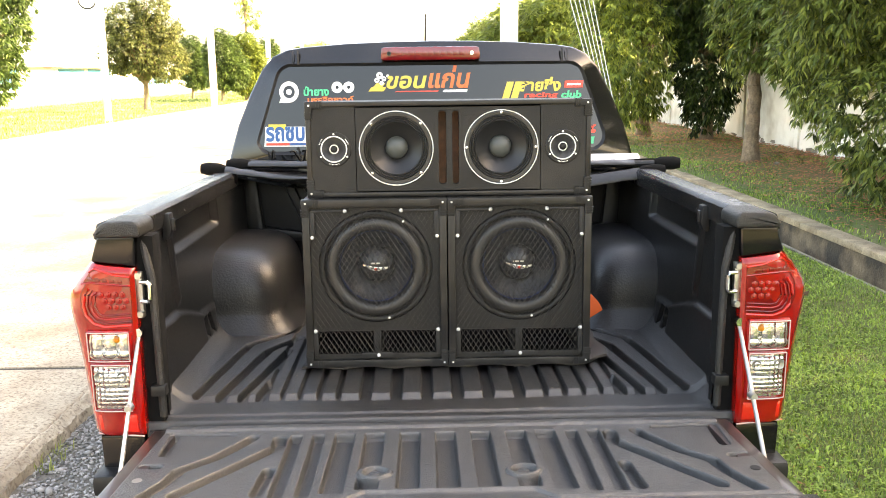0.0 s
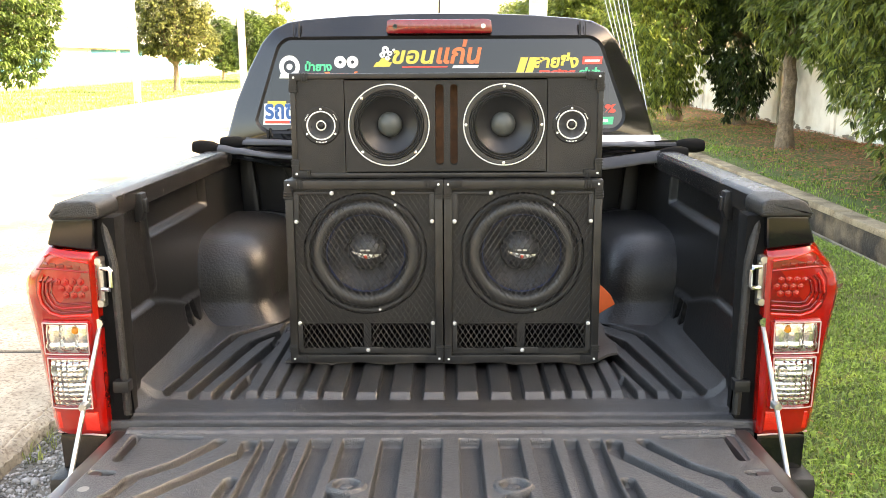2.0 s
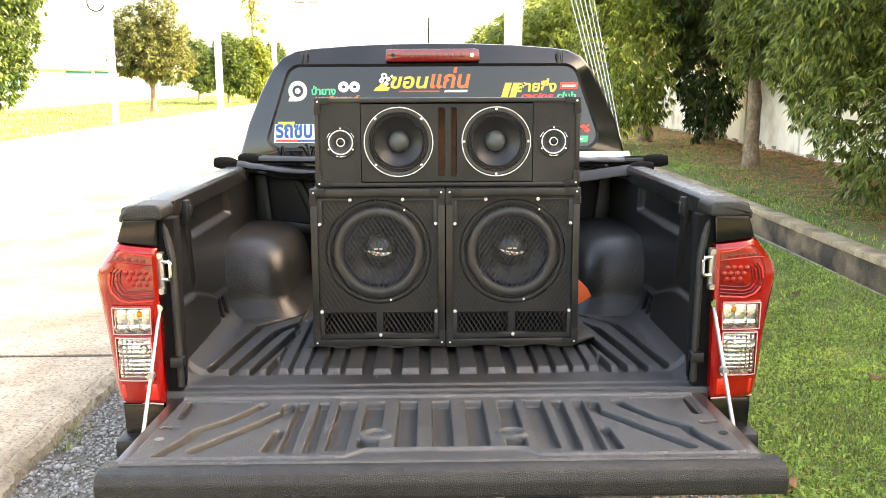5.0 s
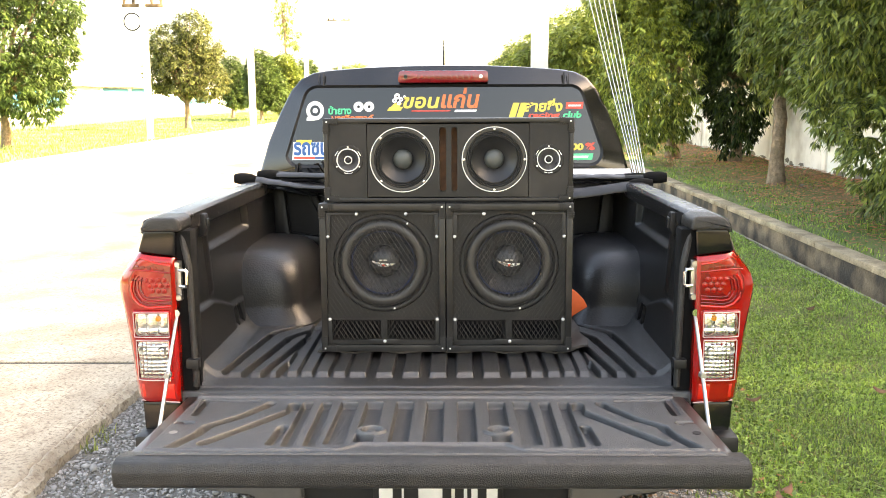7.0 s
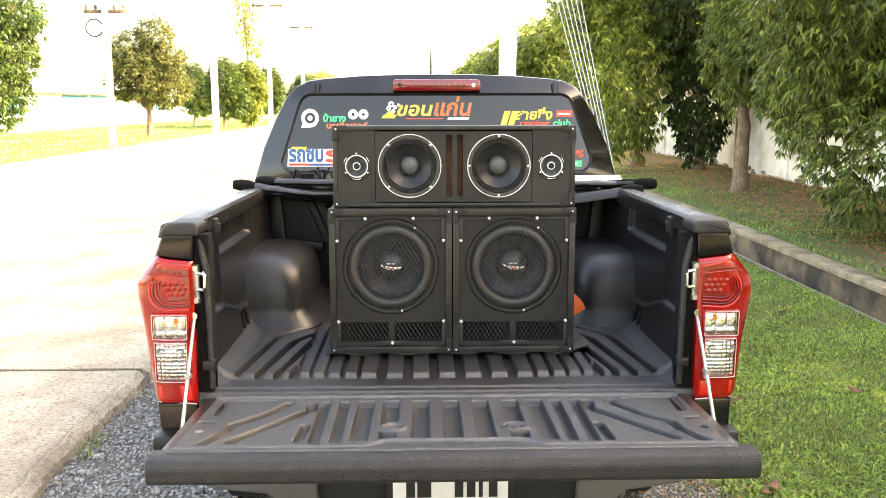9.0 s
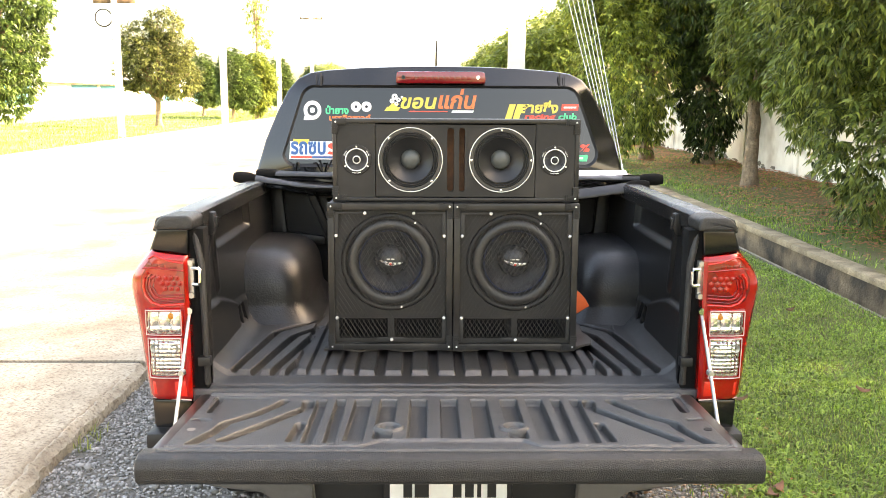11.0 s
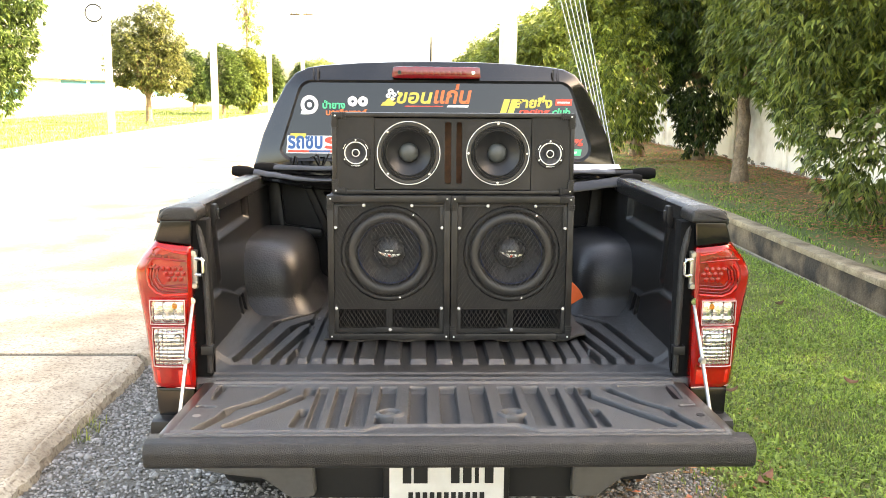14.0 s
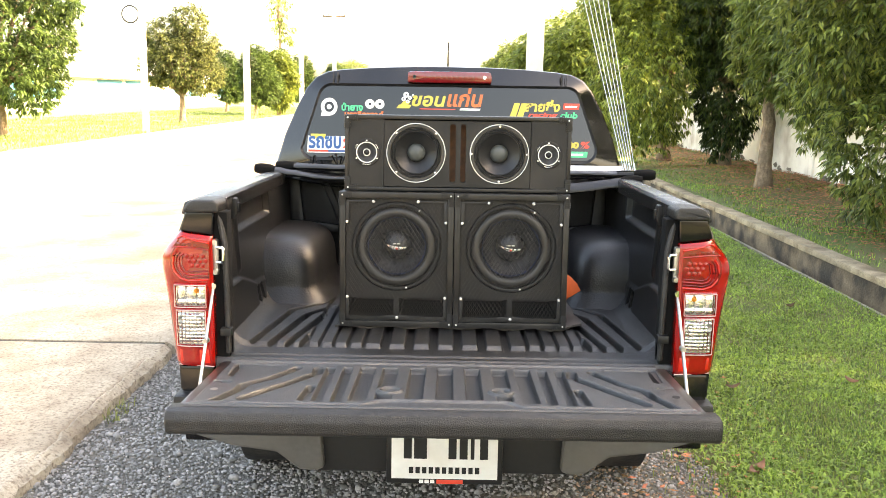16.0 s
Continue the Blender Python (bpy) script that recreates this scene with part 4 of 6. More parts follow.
    part("loop", tube([(s * 0.732, -0.006, 1.150), (s * 0.714, -0.010, 1.150), (s * 0.709, -0.010, 1.144), (s * 0.709, -0.010, 1.108), (s * 0.714, -0.010, 1.102), (s * 0.732, -0.006, 1.102)], 0.0055, 8), "chrome", st)
    # tailgate stay
    ends = Vector((s * 0.744, -0.006, 1.020)), Vector((s * 0.722, -0.27, 0.775))
    sy = P("tailgate_stay", tube([ends[0], ends[0].lerp(ends[1], 0.03), ends[1]], [0.006, 0.0052, 0.0052], 8), "steel", "folding steel tailgate stay")
    part("pivot", lathe([(0.0, -0.014), (0.011, -0.014), (0.013, -0.006), (0.013, 0.012)], (ends[0].x, -0.004, ends[0].z + 0.005), 12), "chrome", sy)
    knee = ends[0].lerp(ends[1], 0.56)
    part("knee", lathe([(0.0, -0.012), (0.008, -0.012), (0.010, 0.010), (0.0, 0.010)], tuple(knee), 10), "steel", sy)
    # grey lower corner of the bumper
    P("bumper_corner", prism([(s * x, z) for x, z in ((0.40, 0.60), (0.388, 0.425), (0.415, 0.414), (0.470, 0.418), (0.545, 0.477), (0.69, 0.495), (0.84, 0.54), (0.868, 0.60))], "y", -0.035, 0.22, 0.014, seg=3), "bumper", "dusty grey bumper corner")
    P("bumper_step", box((min(s * 0.775, s * 0.872), -0.06, 0.615), (max(s * 0.775, s * 0.872), 0.14, 0.672), 0.016), "plastic", "black plastic bumper step")
    # wheels
    for y in (1.10, 4.15):
        wh = P("wheel", tube([(s * 0.66, y, 0.385), (s * 0.68, y, 0.385), (s * 0.86, y, 0.385), (s * 0.88, y, 0.385)], [0.34, 0.375, 0.375, 0.34], 40), "rubber", "black treaded tyre")
        part("rim", tube([(s * 0.84, y, 0.385), (s * 0.885, y, 0.385)], [0.22, 0.21], 28), "chrome", wh)

P("bumper_centre", box((-0.43, -0.005, 0.40), (0.43, 0.2, 0.63), 0.02), "black", "black bumper centre")
# front wall of the bed
P("bed_front", box((-0.76, 1.50, 0.78), (0.76, 1.54, 1.25), 0.006), "plastic")
for s in (-1, 1):
    P("bed_front_frame", prism([(s * x, z) for x, z in ((0.76, 1.25), (0.71, 1.25), (0.69, 1.05), (0.52, 1.03), (0.52, 0.99), (0.71, 1.0), (0.76, 0.98))], "y", 1.455, 1.50, 0.012), "plastic")
    P("bed_front_rib", prism([(s * x, z) for x, z in ((0.615, 1.25), (0.575, 1.25), (0.44, 0.93), (0.48, 0.93))], "y", 1.47, 1.50, 0.010), "plastic")
    P("bed_front_rib", prism([(s * x, z) for x, z in ((0.53, 1.21), (0.40, 1.21), (0.40, 1.18), (0.49, 1.18), (0.40, 0.98), (0.37, 0.98))], "y", 1.48, 1.50, 0.008), "plastic")

# number plate: plain bars for its writing
holder = P("plate_holder", box((-0.183, -0.052, 0.385), (0.197, -0.02, 0.565), 0.006), "plastic")
plate = P("number_plate", box((-0.165, -0.058, 0.405), (0.180, -0.052, 0.557), 0.002), "plate", "white number plate with black characters")
for x, w in ((-0.125, 0.026), (-0.092, 0.042), (0.020, 0.026), (0.056, 0.026), (0.092, 0.012), (0.122, 0.026)):
    part("character_bar", box((x, -0.0605, 0.475), (x + w, -0.0575, 0.545)), "black", plate)
for k in range(11):
    part("character_bar", box((-0.108 + k * 0.0215, -0.0605, 0.425), (-0.108 + k * 0.0215 + 0.014, -0.0575, 0.446)), "black", plate)
for k in range(3):
    part("dealer_bar", box((-0.075 + k * 0.018, -0.0545, 0.389), (-0.061 + k * 0.018, -0.0515, 0.400)), "white", holder)
part("dealer_bar", box((-0.018, -0.0545, 0.3875), (0.068, -0.0515, 0.401), 0.0008), "redst", holder)

# tailgate, lying open
gate = P("tailgate", prism([(-0.703, -0.075), (0.703, -0.075), (0.722, -0.535), (-0.722, -0.535)], "z", 0.743, 0.764, 0.006), "gate_paint", "open tailgate with brown-black dusty edges")
for s in (-1, 1):
    part("gate_edge", prism([(s * 0.640, -0.078), (s * 0.701, -0.078), (s * 0.720, -0.555), (s * 0.66, -0.555)], "z", 0.755, 0.7975, 0.006), "gate_paint", gate, "brown-black painted tailgate edge")


def gate_height(X, Y):
    z = np.full(X.shape, 0.801)
    A = np.abs(X - 0.004)
    cut = np.zeros(X.shape)
    # broad sunk bands in the middle
    for c, y1 in ((0.0, -0.412), (0.083, -0.412), (0.166, -0.414), (0.236, -0.43)):
        cut = np.maximum(cut, step(0.0245, 0.0205, np.abs(A - c)) * step(-0.133, -0.139, Y) * step(y1 - 0.022, y1 - 0.012, Y))
    for c, y1 in ((0.298, -0.452), (0.350, -0.455)):
        lean = c - 0.16 * np.clip(-0.14 - Y, 0, 1) * 0.12
        cut = np.maximum(cut, step(0.0150, 0.0118, np.abs(A - lean)) * step(-0.136, -0.143, Y) * step(y1 - 0.010, y1 + 0.002, Y))
    for pts, w in (([(0.387, -0.158), (0.383, -0.205), (0.464, -0.325), (0.545, -0.443)], 0.028), ([(0.452, -0.150), (0.462, -0.175), (0.512, -0.262), (0.571, -0.325), (0.577, -0.375), (0.615, -0.470)], 0.026),
                   ([(0.379, -0.335), (0.384, -0.445)], 0.022), ([(0.640, -0.125), (0.630, -0.235)], 0.020), ([(0.636, -0.122), (0.500, -0.130)], 0.012), ([(0.655, -0.298), (0.622, -0.302)], 0.016)):
        cut = np.maximum(cut, step(w / 2 + 0.004, w / 2 - 0.002, away(A, Y, pts)))
    z -= 0.021 * cut
    # raised lip along the free edge, deeper in the middle
    front = np.where(A < 0.17, -0.452, np.where(A < 0.212, -0.452 - (A - 0.17) / 0.042 * 0.040, -0.492))
    z += 0.007 * np.exp(-((Y - front) / 0.0055) ** 2) + 0.010 * step(front - 0.006, -0.520, Y)
    z += 0.004 * step(-0.520, -0.530, Y)
    z += 0.006 * step(-0.110, -0.100, Y)
    # finger holes
    for hx in (-0.149, 0.163):
        r = np.hypot(X - hx, (Y + 0.362) * 1.15)
        w = step(0.042, 0.038, r)
        z = z * (1 - w) + 0.801 * w + 0.007 * step(0.039, 0.034, r) - 0.013 * step(0.027, 0.022, r) + 0.008 * step(0.014, 0.010, r)
    z += 0.0006 * np.sin(X * 37) * np.sin(Y * 29)
    return z


def gate_shape(me):
    for v in me.vertices:
        v.co.x *= 1 + 0.035 * (-0.10 - v.co.y) / 0.45
    return me


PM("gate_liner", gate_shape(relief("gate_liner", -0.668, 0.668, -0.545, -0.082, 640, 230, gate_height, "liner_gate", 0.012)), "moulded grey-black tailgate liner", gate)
part("gate_cap", prism([(-0.512, 0.808), (-0.560, 0.812), (-0.582, 0.806), (-0.592, 0.785), (-0.588, 0.752), (-0.575, 0.742), (-0.545, 0.738), (-0.52, 0.760)], "x", -0.728, 0.733, 0.007, seg=3), "cap", gate, "grained black plastic cap on the tailgate edge")
for x in (-0.652, 0.662):
    part("gate_bolt", tube([(x, -0.372, 0.795), (x, -0.372, 0.802)], 0.011, 14), "steel" if x < 0 else "black", gate)


# tail lights
LENS = ((0.760, 0.872), (0.80, 0.877), (0.95, 0.892), (1.03, 0.903), (1.065, 0.909), (1.090, 0.912), (1.112, 0.911), (1.130, 0.905), (1.150, 0.893), (1.170, 0.877), (1.186, 0.864), (1.202, 0.852))


def lens_edge(z):
    """Outer edge of the lens at a height."""
    for (z0, x0), (z1, x1) in zip(LENS, LENS[1:]):
        if z <= z1:
            return x0 + (x1 - x0) * max(0.0, (z - z0) / (z1 - z0))
    return LENS[-1][1]


def lens_y(x, z):
    """The lens wraps round the corner of the truck."""
    u = max(0.0, (x - 0.744) / (lens_edge(z) - 0.744))
    return -0.022 + 0.034 * min(u, 1.0) ** 7


def tail_light(s):
    bm = bmesh.new()
    rows = []
    for j in range(61):
        v = j / 60
        row = []
        for i in range(33):
            u = i / 32
            top = 1.186 + 0.016 * u
            z = 0.760 + (top - 0.760) * v
            e = lens_edge(z)
            x = 0.742 + (e - 0.742) * (1 - (1 - u) ** 1.5)
            # rounded rims above and below
            rim = 0.008 * (max(0.0, 1 - v / 0.03) ** 2 + max(0.0, 1 - (1 - v) / 0.03) ** 2 + max(0.0, 1 - u / 0.05) ** 2)
            row.append(bm.verts.new((s * x, lens_y(x, z) + rim, z)))
        z = 0.760 + (1.202 - 0.760) * v
        row.append(bm.verts.new((s * (lens_edge(z) - 0.002), 0.14, z)))
        row.insert(0, bm.verts.new((s * 0.742, 0.14, 0.760 + 0.426 * v)))
        rows.append(row)
    for p, q in zip(rows, rows[1:]):
        for i in range(len(p) - 1):
            bm.faces.new((p[i], p[i + 1], q[i + 1], q[i]))
    bm.faces.new(rows[0][::-1])
    bm.faces.new(rows[-1])
    t = P("tail_light", bm, "red", "red tail light with clear reversing and indicator windows", smooth=40)

    def lay(name, pts, lift, m, label="", bevel=0.0, sink=0.004):
        """A piece that follows the lens: an outline in x, z, proud by lift."""
        bm = prism(pts, "y", -lift, sink, bevel)
        for v in bm.verts:
            v.co.y += lens_y(v.co.x, v.co.z)
            v.co.x *= s
        return part(name, bm, m, t, label)

    def line(name, pts, r, m, lift=0.0):
        return part(name, tube([(s * x, lens_y(x, z) - lift, z) for x, z in pts], r, 8), m, t)

    # upper lamp: dark bowl, brow, light guides in C shape and a honeycomb
    lay("lamp_bowl", [(0.752, 1.052), (0.842, 1.044), (0.866, 1.060), (0.878, 1.090), (0.876, 1.125), (0.862, 1.150), (0.752, 1.142)], 0.0012, "red_dark")
    lay("lamp_brow", [(0.752, 1.146), (0.842, 1.156), (0.868, 1.152), (0.850, 1.176), (0.838, 1.184), (0.790, 1.170), (0.752, 1.164)], 0.0012, "red_dark")
    line("brow_edge", [(0.752, 1.166), (0.790, 1.172), (0.838, 1.187), (0.853, 1.178)], 0.0028, "red_bright", 0.001)
    line("brow_edge", [(0.752, 1.144), (0.842, 1.153), (0.872, 1.150)], 0.0026, "red", 0.001)
    for i in range(5):
        x = 0.770 + 0.018 * i
        lay("brow_cell", [(x, 1.149 + 0.09 * (x - 0.752)), (x + 0.012, 1.150 + 0.09 * (x - 0.752)), (x + 0.014, 1.158 + 0.1 * (x - 0.752)), (x + 0.002, 1.157 + 0.1 * (x - 0.752))], 0.002, "red_dark", bevel=0.0008)
    for k, (r, m) in enumerate(((0.0036, "red_bright"), (0.0026, "red_dark"), (0.0030, "red"), (0.0022, "red_dark"))):
        d = 0.0095 * k
        line("light_guide", [(0.754, 1.047 + d), (0.820 - 0.2 * d, 1.043 + d), (0.846 - 0.6 * d, 1.052 + 0.8 * d), (0.864 - d, 1.072 + 0.5 * d), (0.869 - d, 1.097), (0.864 - d, 1.122), (0.852 - d, 1.138 - 0.4 * d)], r, m, 0.0012)
    for k in range(11):
        row, c = (0, k) if k < 3 else (1, k - 3) if k < 7 else (2, k - 7)
        x, z = 0.772 + c * 0.0175 + (0.0, -0.0085, 0.0)[row], 1.092 + row * 0.0155
        if x > 0.83:
            continue
        cell = lay("led_cell", [(x + 0.0085 * math.cos(q), z + 0.0085 * math.sin(q)) for q in [math.pi / 6 + i * math.pi / 3 for i in range(6)]], 0.0028, "red", bevel=0.0014)
        part("led", lathe([(0.0, -0.0055), (0.003, -0.0045), (0.0035, -0.003)], (s * x, lens_y(x, z), z), 8), "red", cell)
    # two clear windows with faceted reflectors behind them
    for z0, z1, x0, x1, amber in ((0.958, 1.030, 0.762, 0.864, True), (0.830, 0.948, 0.765, 0.860, False)):
        nu, nv = (30, 22) if amber else (42, 60)

        def bowl(u, v):
            x, z = x0 + (x1 - x0) * u, z0 + (z1 - z0) * v
            if amber:
                w = 0.0045 * abs(math.sin(u * 9.4)) + 0.004 * (v < 0.36) * math.sin(v * 8.7) + 0.004 * abs(math.sin(v * 3.1))
            else:
                w = 0.0014 * abs(math.sin(u * 22)) + 0.0016 * abs(math.sin(v * 31)) + 0.007 * math.sin(v * 3.1) * math.sin(u * 3.1) + 0.003 * abs(math.sin(v * 6.3))
            return (s * x, lens_y(x, z) - 0.0008 - w, z)

        part("reflector_bowl", grid(nu, nv, bowl), "lamp_white", t, "faceted chrome reflector", smooth=20)
        if amber:
            part("bulb", lathe([(0.0, -0.009), (0.007, -0.006), (0.010, 0.0), (0.010, 0.006)], (s * 0.792, lens_y(0.79, 1.0) - 0.003, 1.012), 16), "amber", t, "amber indicator bulb")
            lay("dark_base", [(0.766, z0 + 0.003), (0.835, z0 + 0.003), (0.835, z0 + 0.017), (0.766, z0 + 0.019)], 0.0075, "steel", bevel=0.002)
            lay("dark_base", [(0.812, z0 + 0.030), (0.824, z0 + 0.030), (0.824, z1 - 0.018), (0.812, z1 - 0.018)], 0.0075, "steel", bevel=0.001)
        else:
            for x in (0.785, 0.842):
                part("bulb", lathe([(0.0, -0.003), (0.007, -0.004), (0.012, -0.007), (0.0135, 0.004)], (s * x, lens_y(x, 0.92) - 0.004, 0.918), 18), "steel", t)
        # clear cover with a red rim and a pale moulded edge
        cover = part("clear_cover", grid(8, 8, lambda u, v: (s * (x0 + (x1 - x0) * u), lens_y(x0 + (x1 - x0) * u, z0 + (z1 - z0) * v) - 0.012, z0 + (z1 - z0) * v)), "clear", t)
        cover.visible_shadow = False
        for q in ([(x0, z0), (x1, z0)], [(x1, z0), (x1, z1)], [(x1, z1), (x0, z1)], [(x0, z1), (x0, z0)]):
            steps = [(q[0][0] + (q[1][0] - q[0][0]) * k / 6, q[0][1] + (q[1][1] - q[0][1]) * k / 6) for k in range(7)]
            line("window_rim", steps, 0.0062, "red", 0.002)
            line("window_edge", steps, 0.0016, "clear_edge", 0.0115)
    lay("reflector", [(0.755, 0.772), (0.853, 0.776), (0.857, 0.815), (0.758, 0.817)], 0.003, "red_bright", "bright red lower reflector", 0.0015)
    line("lens_foot", [(0.744, 0.7605), (0.862, 0.7625)], 0.0022, "clear_edge", 0.0)


tail_light(-1)
tail_light(1)


# stickers on the rear window, laid on its curve
def sticker(name, pts, faces, m, x, z, label="", lift=0.003):
    v = [(x + px, rear_y(x + px, z + pz) + 0.005 - lift, z + pz) for px, pz in pts]
    me = bpy.data.meshes.new(name)
    me.from_pydata(v, [], faces)
    me.materials.append(M[m])
    ob = new(name, me)
    ob.parent = window
    return tagged(ob, label)


def patch(x0, x1, z0, z1, m, lean=0.0, n=10, lift=0.003, name="sticker_panel"):
    pts = [(x0 + (x1 - x0) * i / n + lean * j, z0 + (z1 - z0) * j) for i in range(n + 1) for j in (0, 1)]
    sticker(name, pts, [(2 * i, 2 * i + 2, 2 * i + 3, 2 * i + 1) for i in range(n)], m, 0, 0, lift=lift)


def disc(x, z, r, m, r0=0.0, lift=0.003, sx=1.0, name="sticker_disc"):
    n = 28
    pts = [(rr * sx * math.cos(6.2831853 * i / n), rr * math.sin(6.2831853 * i / n)) for rr in (r, max(r0, 0.0005)) for i in range(n)]
    sticker(name, pts, [(i, (i + 1) % n, n + (i + 1) % n, n + i) for i in range(n)], m, x, z, lift=lift)


def lettering(text, x0, x1, z0, z1, m, shear=0.0, weight=0.004, lift=0.004):
    pts, faces = words(text, 0.1, shear, weight)
    ax, bx = min(p[0] for p in pts), max(p[0] for p in pts)
    az, bz = min(p[1] for p in pts), max(p[1] for p in pts)
    pts = [((p[0] - ax) / (bx - ax) * (x1 - x0), (p[1] - az) / (bz - az) * (z1 - z0)) for p in pts]
    sticker("sticker_lettering", pts, faces, m, x0, z0, lift=lift)


disc(-0.598, 1.590, 0.044, "white", 0.026, sx=0.95)
disc(-0.598, 1.590, 0.012, "white", 0.0)
patch(-0.640, -0.600, 1.545, 0.0 + 1.562, "white", 0.004)
lettering("ป้ายาง", -0.536, -0.428, 1.572, 1.612, "green")
disc(-0.394, 1.607, 0.0235, "white", 0.007)
disc(-0.345, 1.607, 0.0235, "white", 0.007)
lettering("บรรลือซาวด์", -0.520, -0.325, 1.541, 1.571, "orange")
patch(-0.262, -0.198, 1.588, 1.606, "yellow", 0.012)
patch(-0.244, -0.206, 1.604, 1.622, "yellow", 0.016)
for x, z, r in ((-0.214, 1.654, 0.014), (-0.196, 1.640, 0.010), (-0.226, 1.634, 0.011), (-0.206, 1.622, 0.009), (-0.180, 1.652, 0.006)):
    disc(x, z, r, "white", r * 0.3)
lettering("ขอน", -0.186, -0.016, 1.598, 1.652, "yellow", 0.2, 0.003)
lettering("แก่น", -0.012, 0.168, 1.598, 1.692, "orange", 0.2, 0.003)
patch(-0.150, 0.030, 1.584, 1.589, "redst", 0.004)
patch(0.050, 0.150, 1.582, 1.592, "white", 0.006)
patch(0.300, 0.330, 1.552, 1.622, "yellow", 0.022)
patch(0.336, 0.366, 1.552, 1.622, "yellow", 0.022)
lettering("สายซิ่ง", 0.372, 0.552, 1.580, 1.640, "yellow", 0.14, 0.004)
lettering("racing", 0.392, 0.540, 1.548, 1.577, "redst", 0.14)
lettering("club", 0.552, 0.640, 1.550, 1.582, "green", 0.14)
patch(0.566, 0.646, 1.594, 1.624, "redst", 0.003)
patch(0.576, 0.636, 1.604, 1.612, "white", 0.002, lift=0.004)
patch(-0.708, -0.420, 1.363, 1.446, "white", 0.006)
patch(-0.690, -0.615, 1.433, 1.456, "yellow", 0.002, lift=0.0045)
patch(-0.700, -0.420, 1.368, 1.378, "redst", lift=0.0045)
patch(-0.600, -0.500, 1.3685, 1.3775, "blue", lift=0.0055)
lettering("รถซบ", -0.700, -0.535, 1.384, 1.446, "blue", 0.0, 0.0035, 0.0055)
lettering("ร", -0.528, -0.440, 1.384, 1.442, "redst", 0.0, 0.0035, 0.0055)
lettering("00", 0.590, 0.650, 1.402, 1.436, "yellow", 0.05, 0.006)
lettering("%", 0.656, 0.704, 1.402, 1.438, "redst", 0.05, 0.006)
patch(0.560, 0.690, 1.358, 1.388, "green", 0.006)
patch(0.600, 0.670, 1.368, 1.378, "white", 0.002, lift=0.0045)


# ---------- things in the bed ----------
rubber_mat = thing("rubber_mat", "brown-black rubber mat under the speaker cabinets", "mat", (0.05, 0.62, 0.801))


def mat_top(u, v):
    x, y = -0.452 + 0.905 * u, -0.252 + 0.56 * v
    if u > 0.93:
        y += 0.05 * (u - 0.93) / 0.07 * (1 - v)
    wave = 0.0035 * math.sin(u * 34) * (1 - v) ** 3 + 0.003 * noise.noise((u * 9, v * 5, 1))
    lift = 0.010 * step(0.90, 1.0, u) * (0.5 + 0.5 * math.sin(v * 9))
    return Vector((x + 0.006 * math.sin(v * 15), y + 0.004 * math.sin(u * 41), 0.007 + wave + lift))


bm = grid(60, 24, mat_top)
low = grid(60, 24, lambda u, v: mat_top(u, v) - Vector((0, 0, 0.007)))
merge(low, bm)
for u0, u1, n, f in ((0, 1, 60, lambda t: (t, 0)), (0, 1, 60, lambda t: (t, 1))):
    grid(n, 1, lambda u, v: mat_top(*f(u)) - Vector((0, 0, 0.007 * v)), bm)
for e in (0, 1):
    grid(24, 1, lambda u, v: mat_top(e, u) - Vector((0, 0, 0.007 * v)), bm)
part("sheet", bm, "mat", rubber_mat, smooth=60)


def corner_guard(x, z, sx, sz, parent):
    """A ribbed L-shaped protector on a front corner."""
    ell = ((0, 0), (0.046, 0), (0.046, 0.020), (0.020, 0.020), (0.020, 0.050), (0, 0.050))
    bm = prism([(x + sx * a, z + sz * b) for a, b in ell], "y", -0.0045, 0.030, 0.003)
    g = part("corner_guard", bm, "plastic", parent)
    for k in range(3):
        c = 0.030 + k * 0.007
        part("guard_rib", box((min(x - sx * 0.002, x + sx * 0.021), -0.0062, min(z + sz * c, z + sz * (c + 0.0035))), (max(x - sx * 0.002, x + sx * 0.021), 0.028, max(z + sz * c, z + sz * (c + 0.0035)))), "plastic", g)
        part("guard_rib", box((min(x + sx * c, x + sx * (c + 0.0035)), -0.0062, min(z - sz * 0.001, z + sz * 0.021)), (max(x + sx * c, x + sx * (c + 0.0035)), 0.028, max(z - sz * 0.001, z + sz * 0.021))), "plastic", g)
    part("guard_screw", lathe([(0.0, -0.002), (0.003, -0.0015), (0.0035, 0.001)], (x + sx * 0.012, -0.0045, z + sz * 0.011), 10), "screw", g)


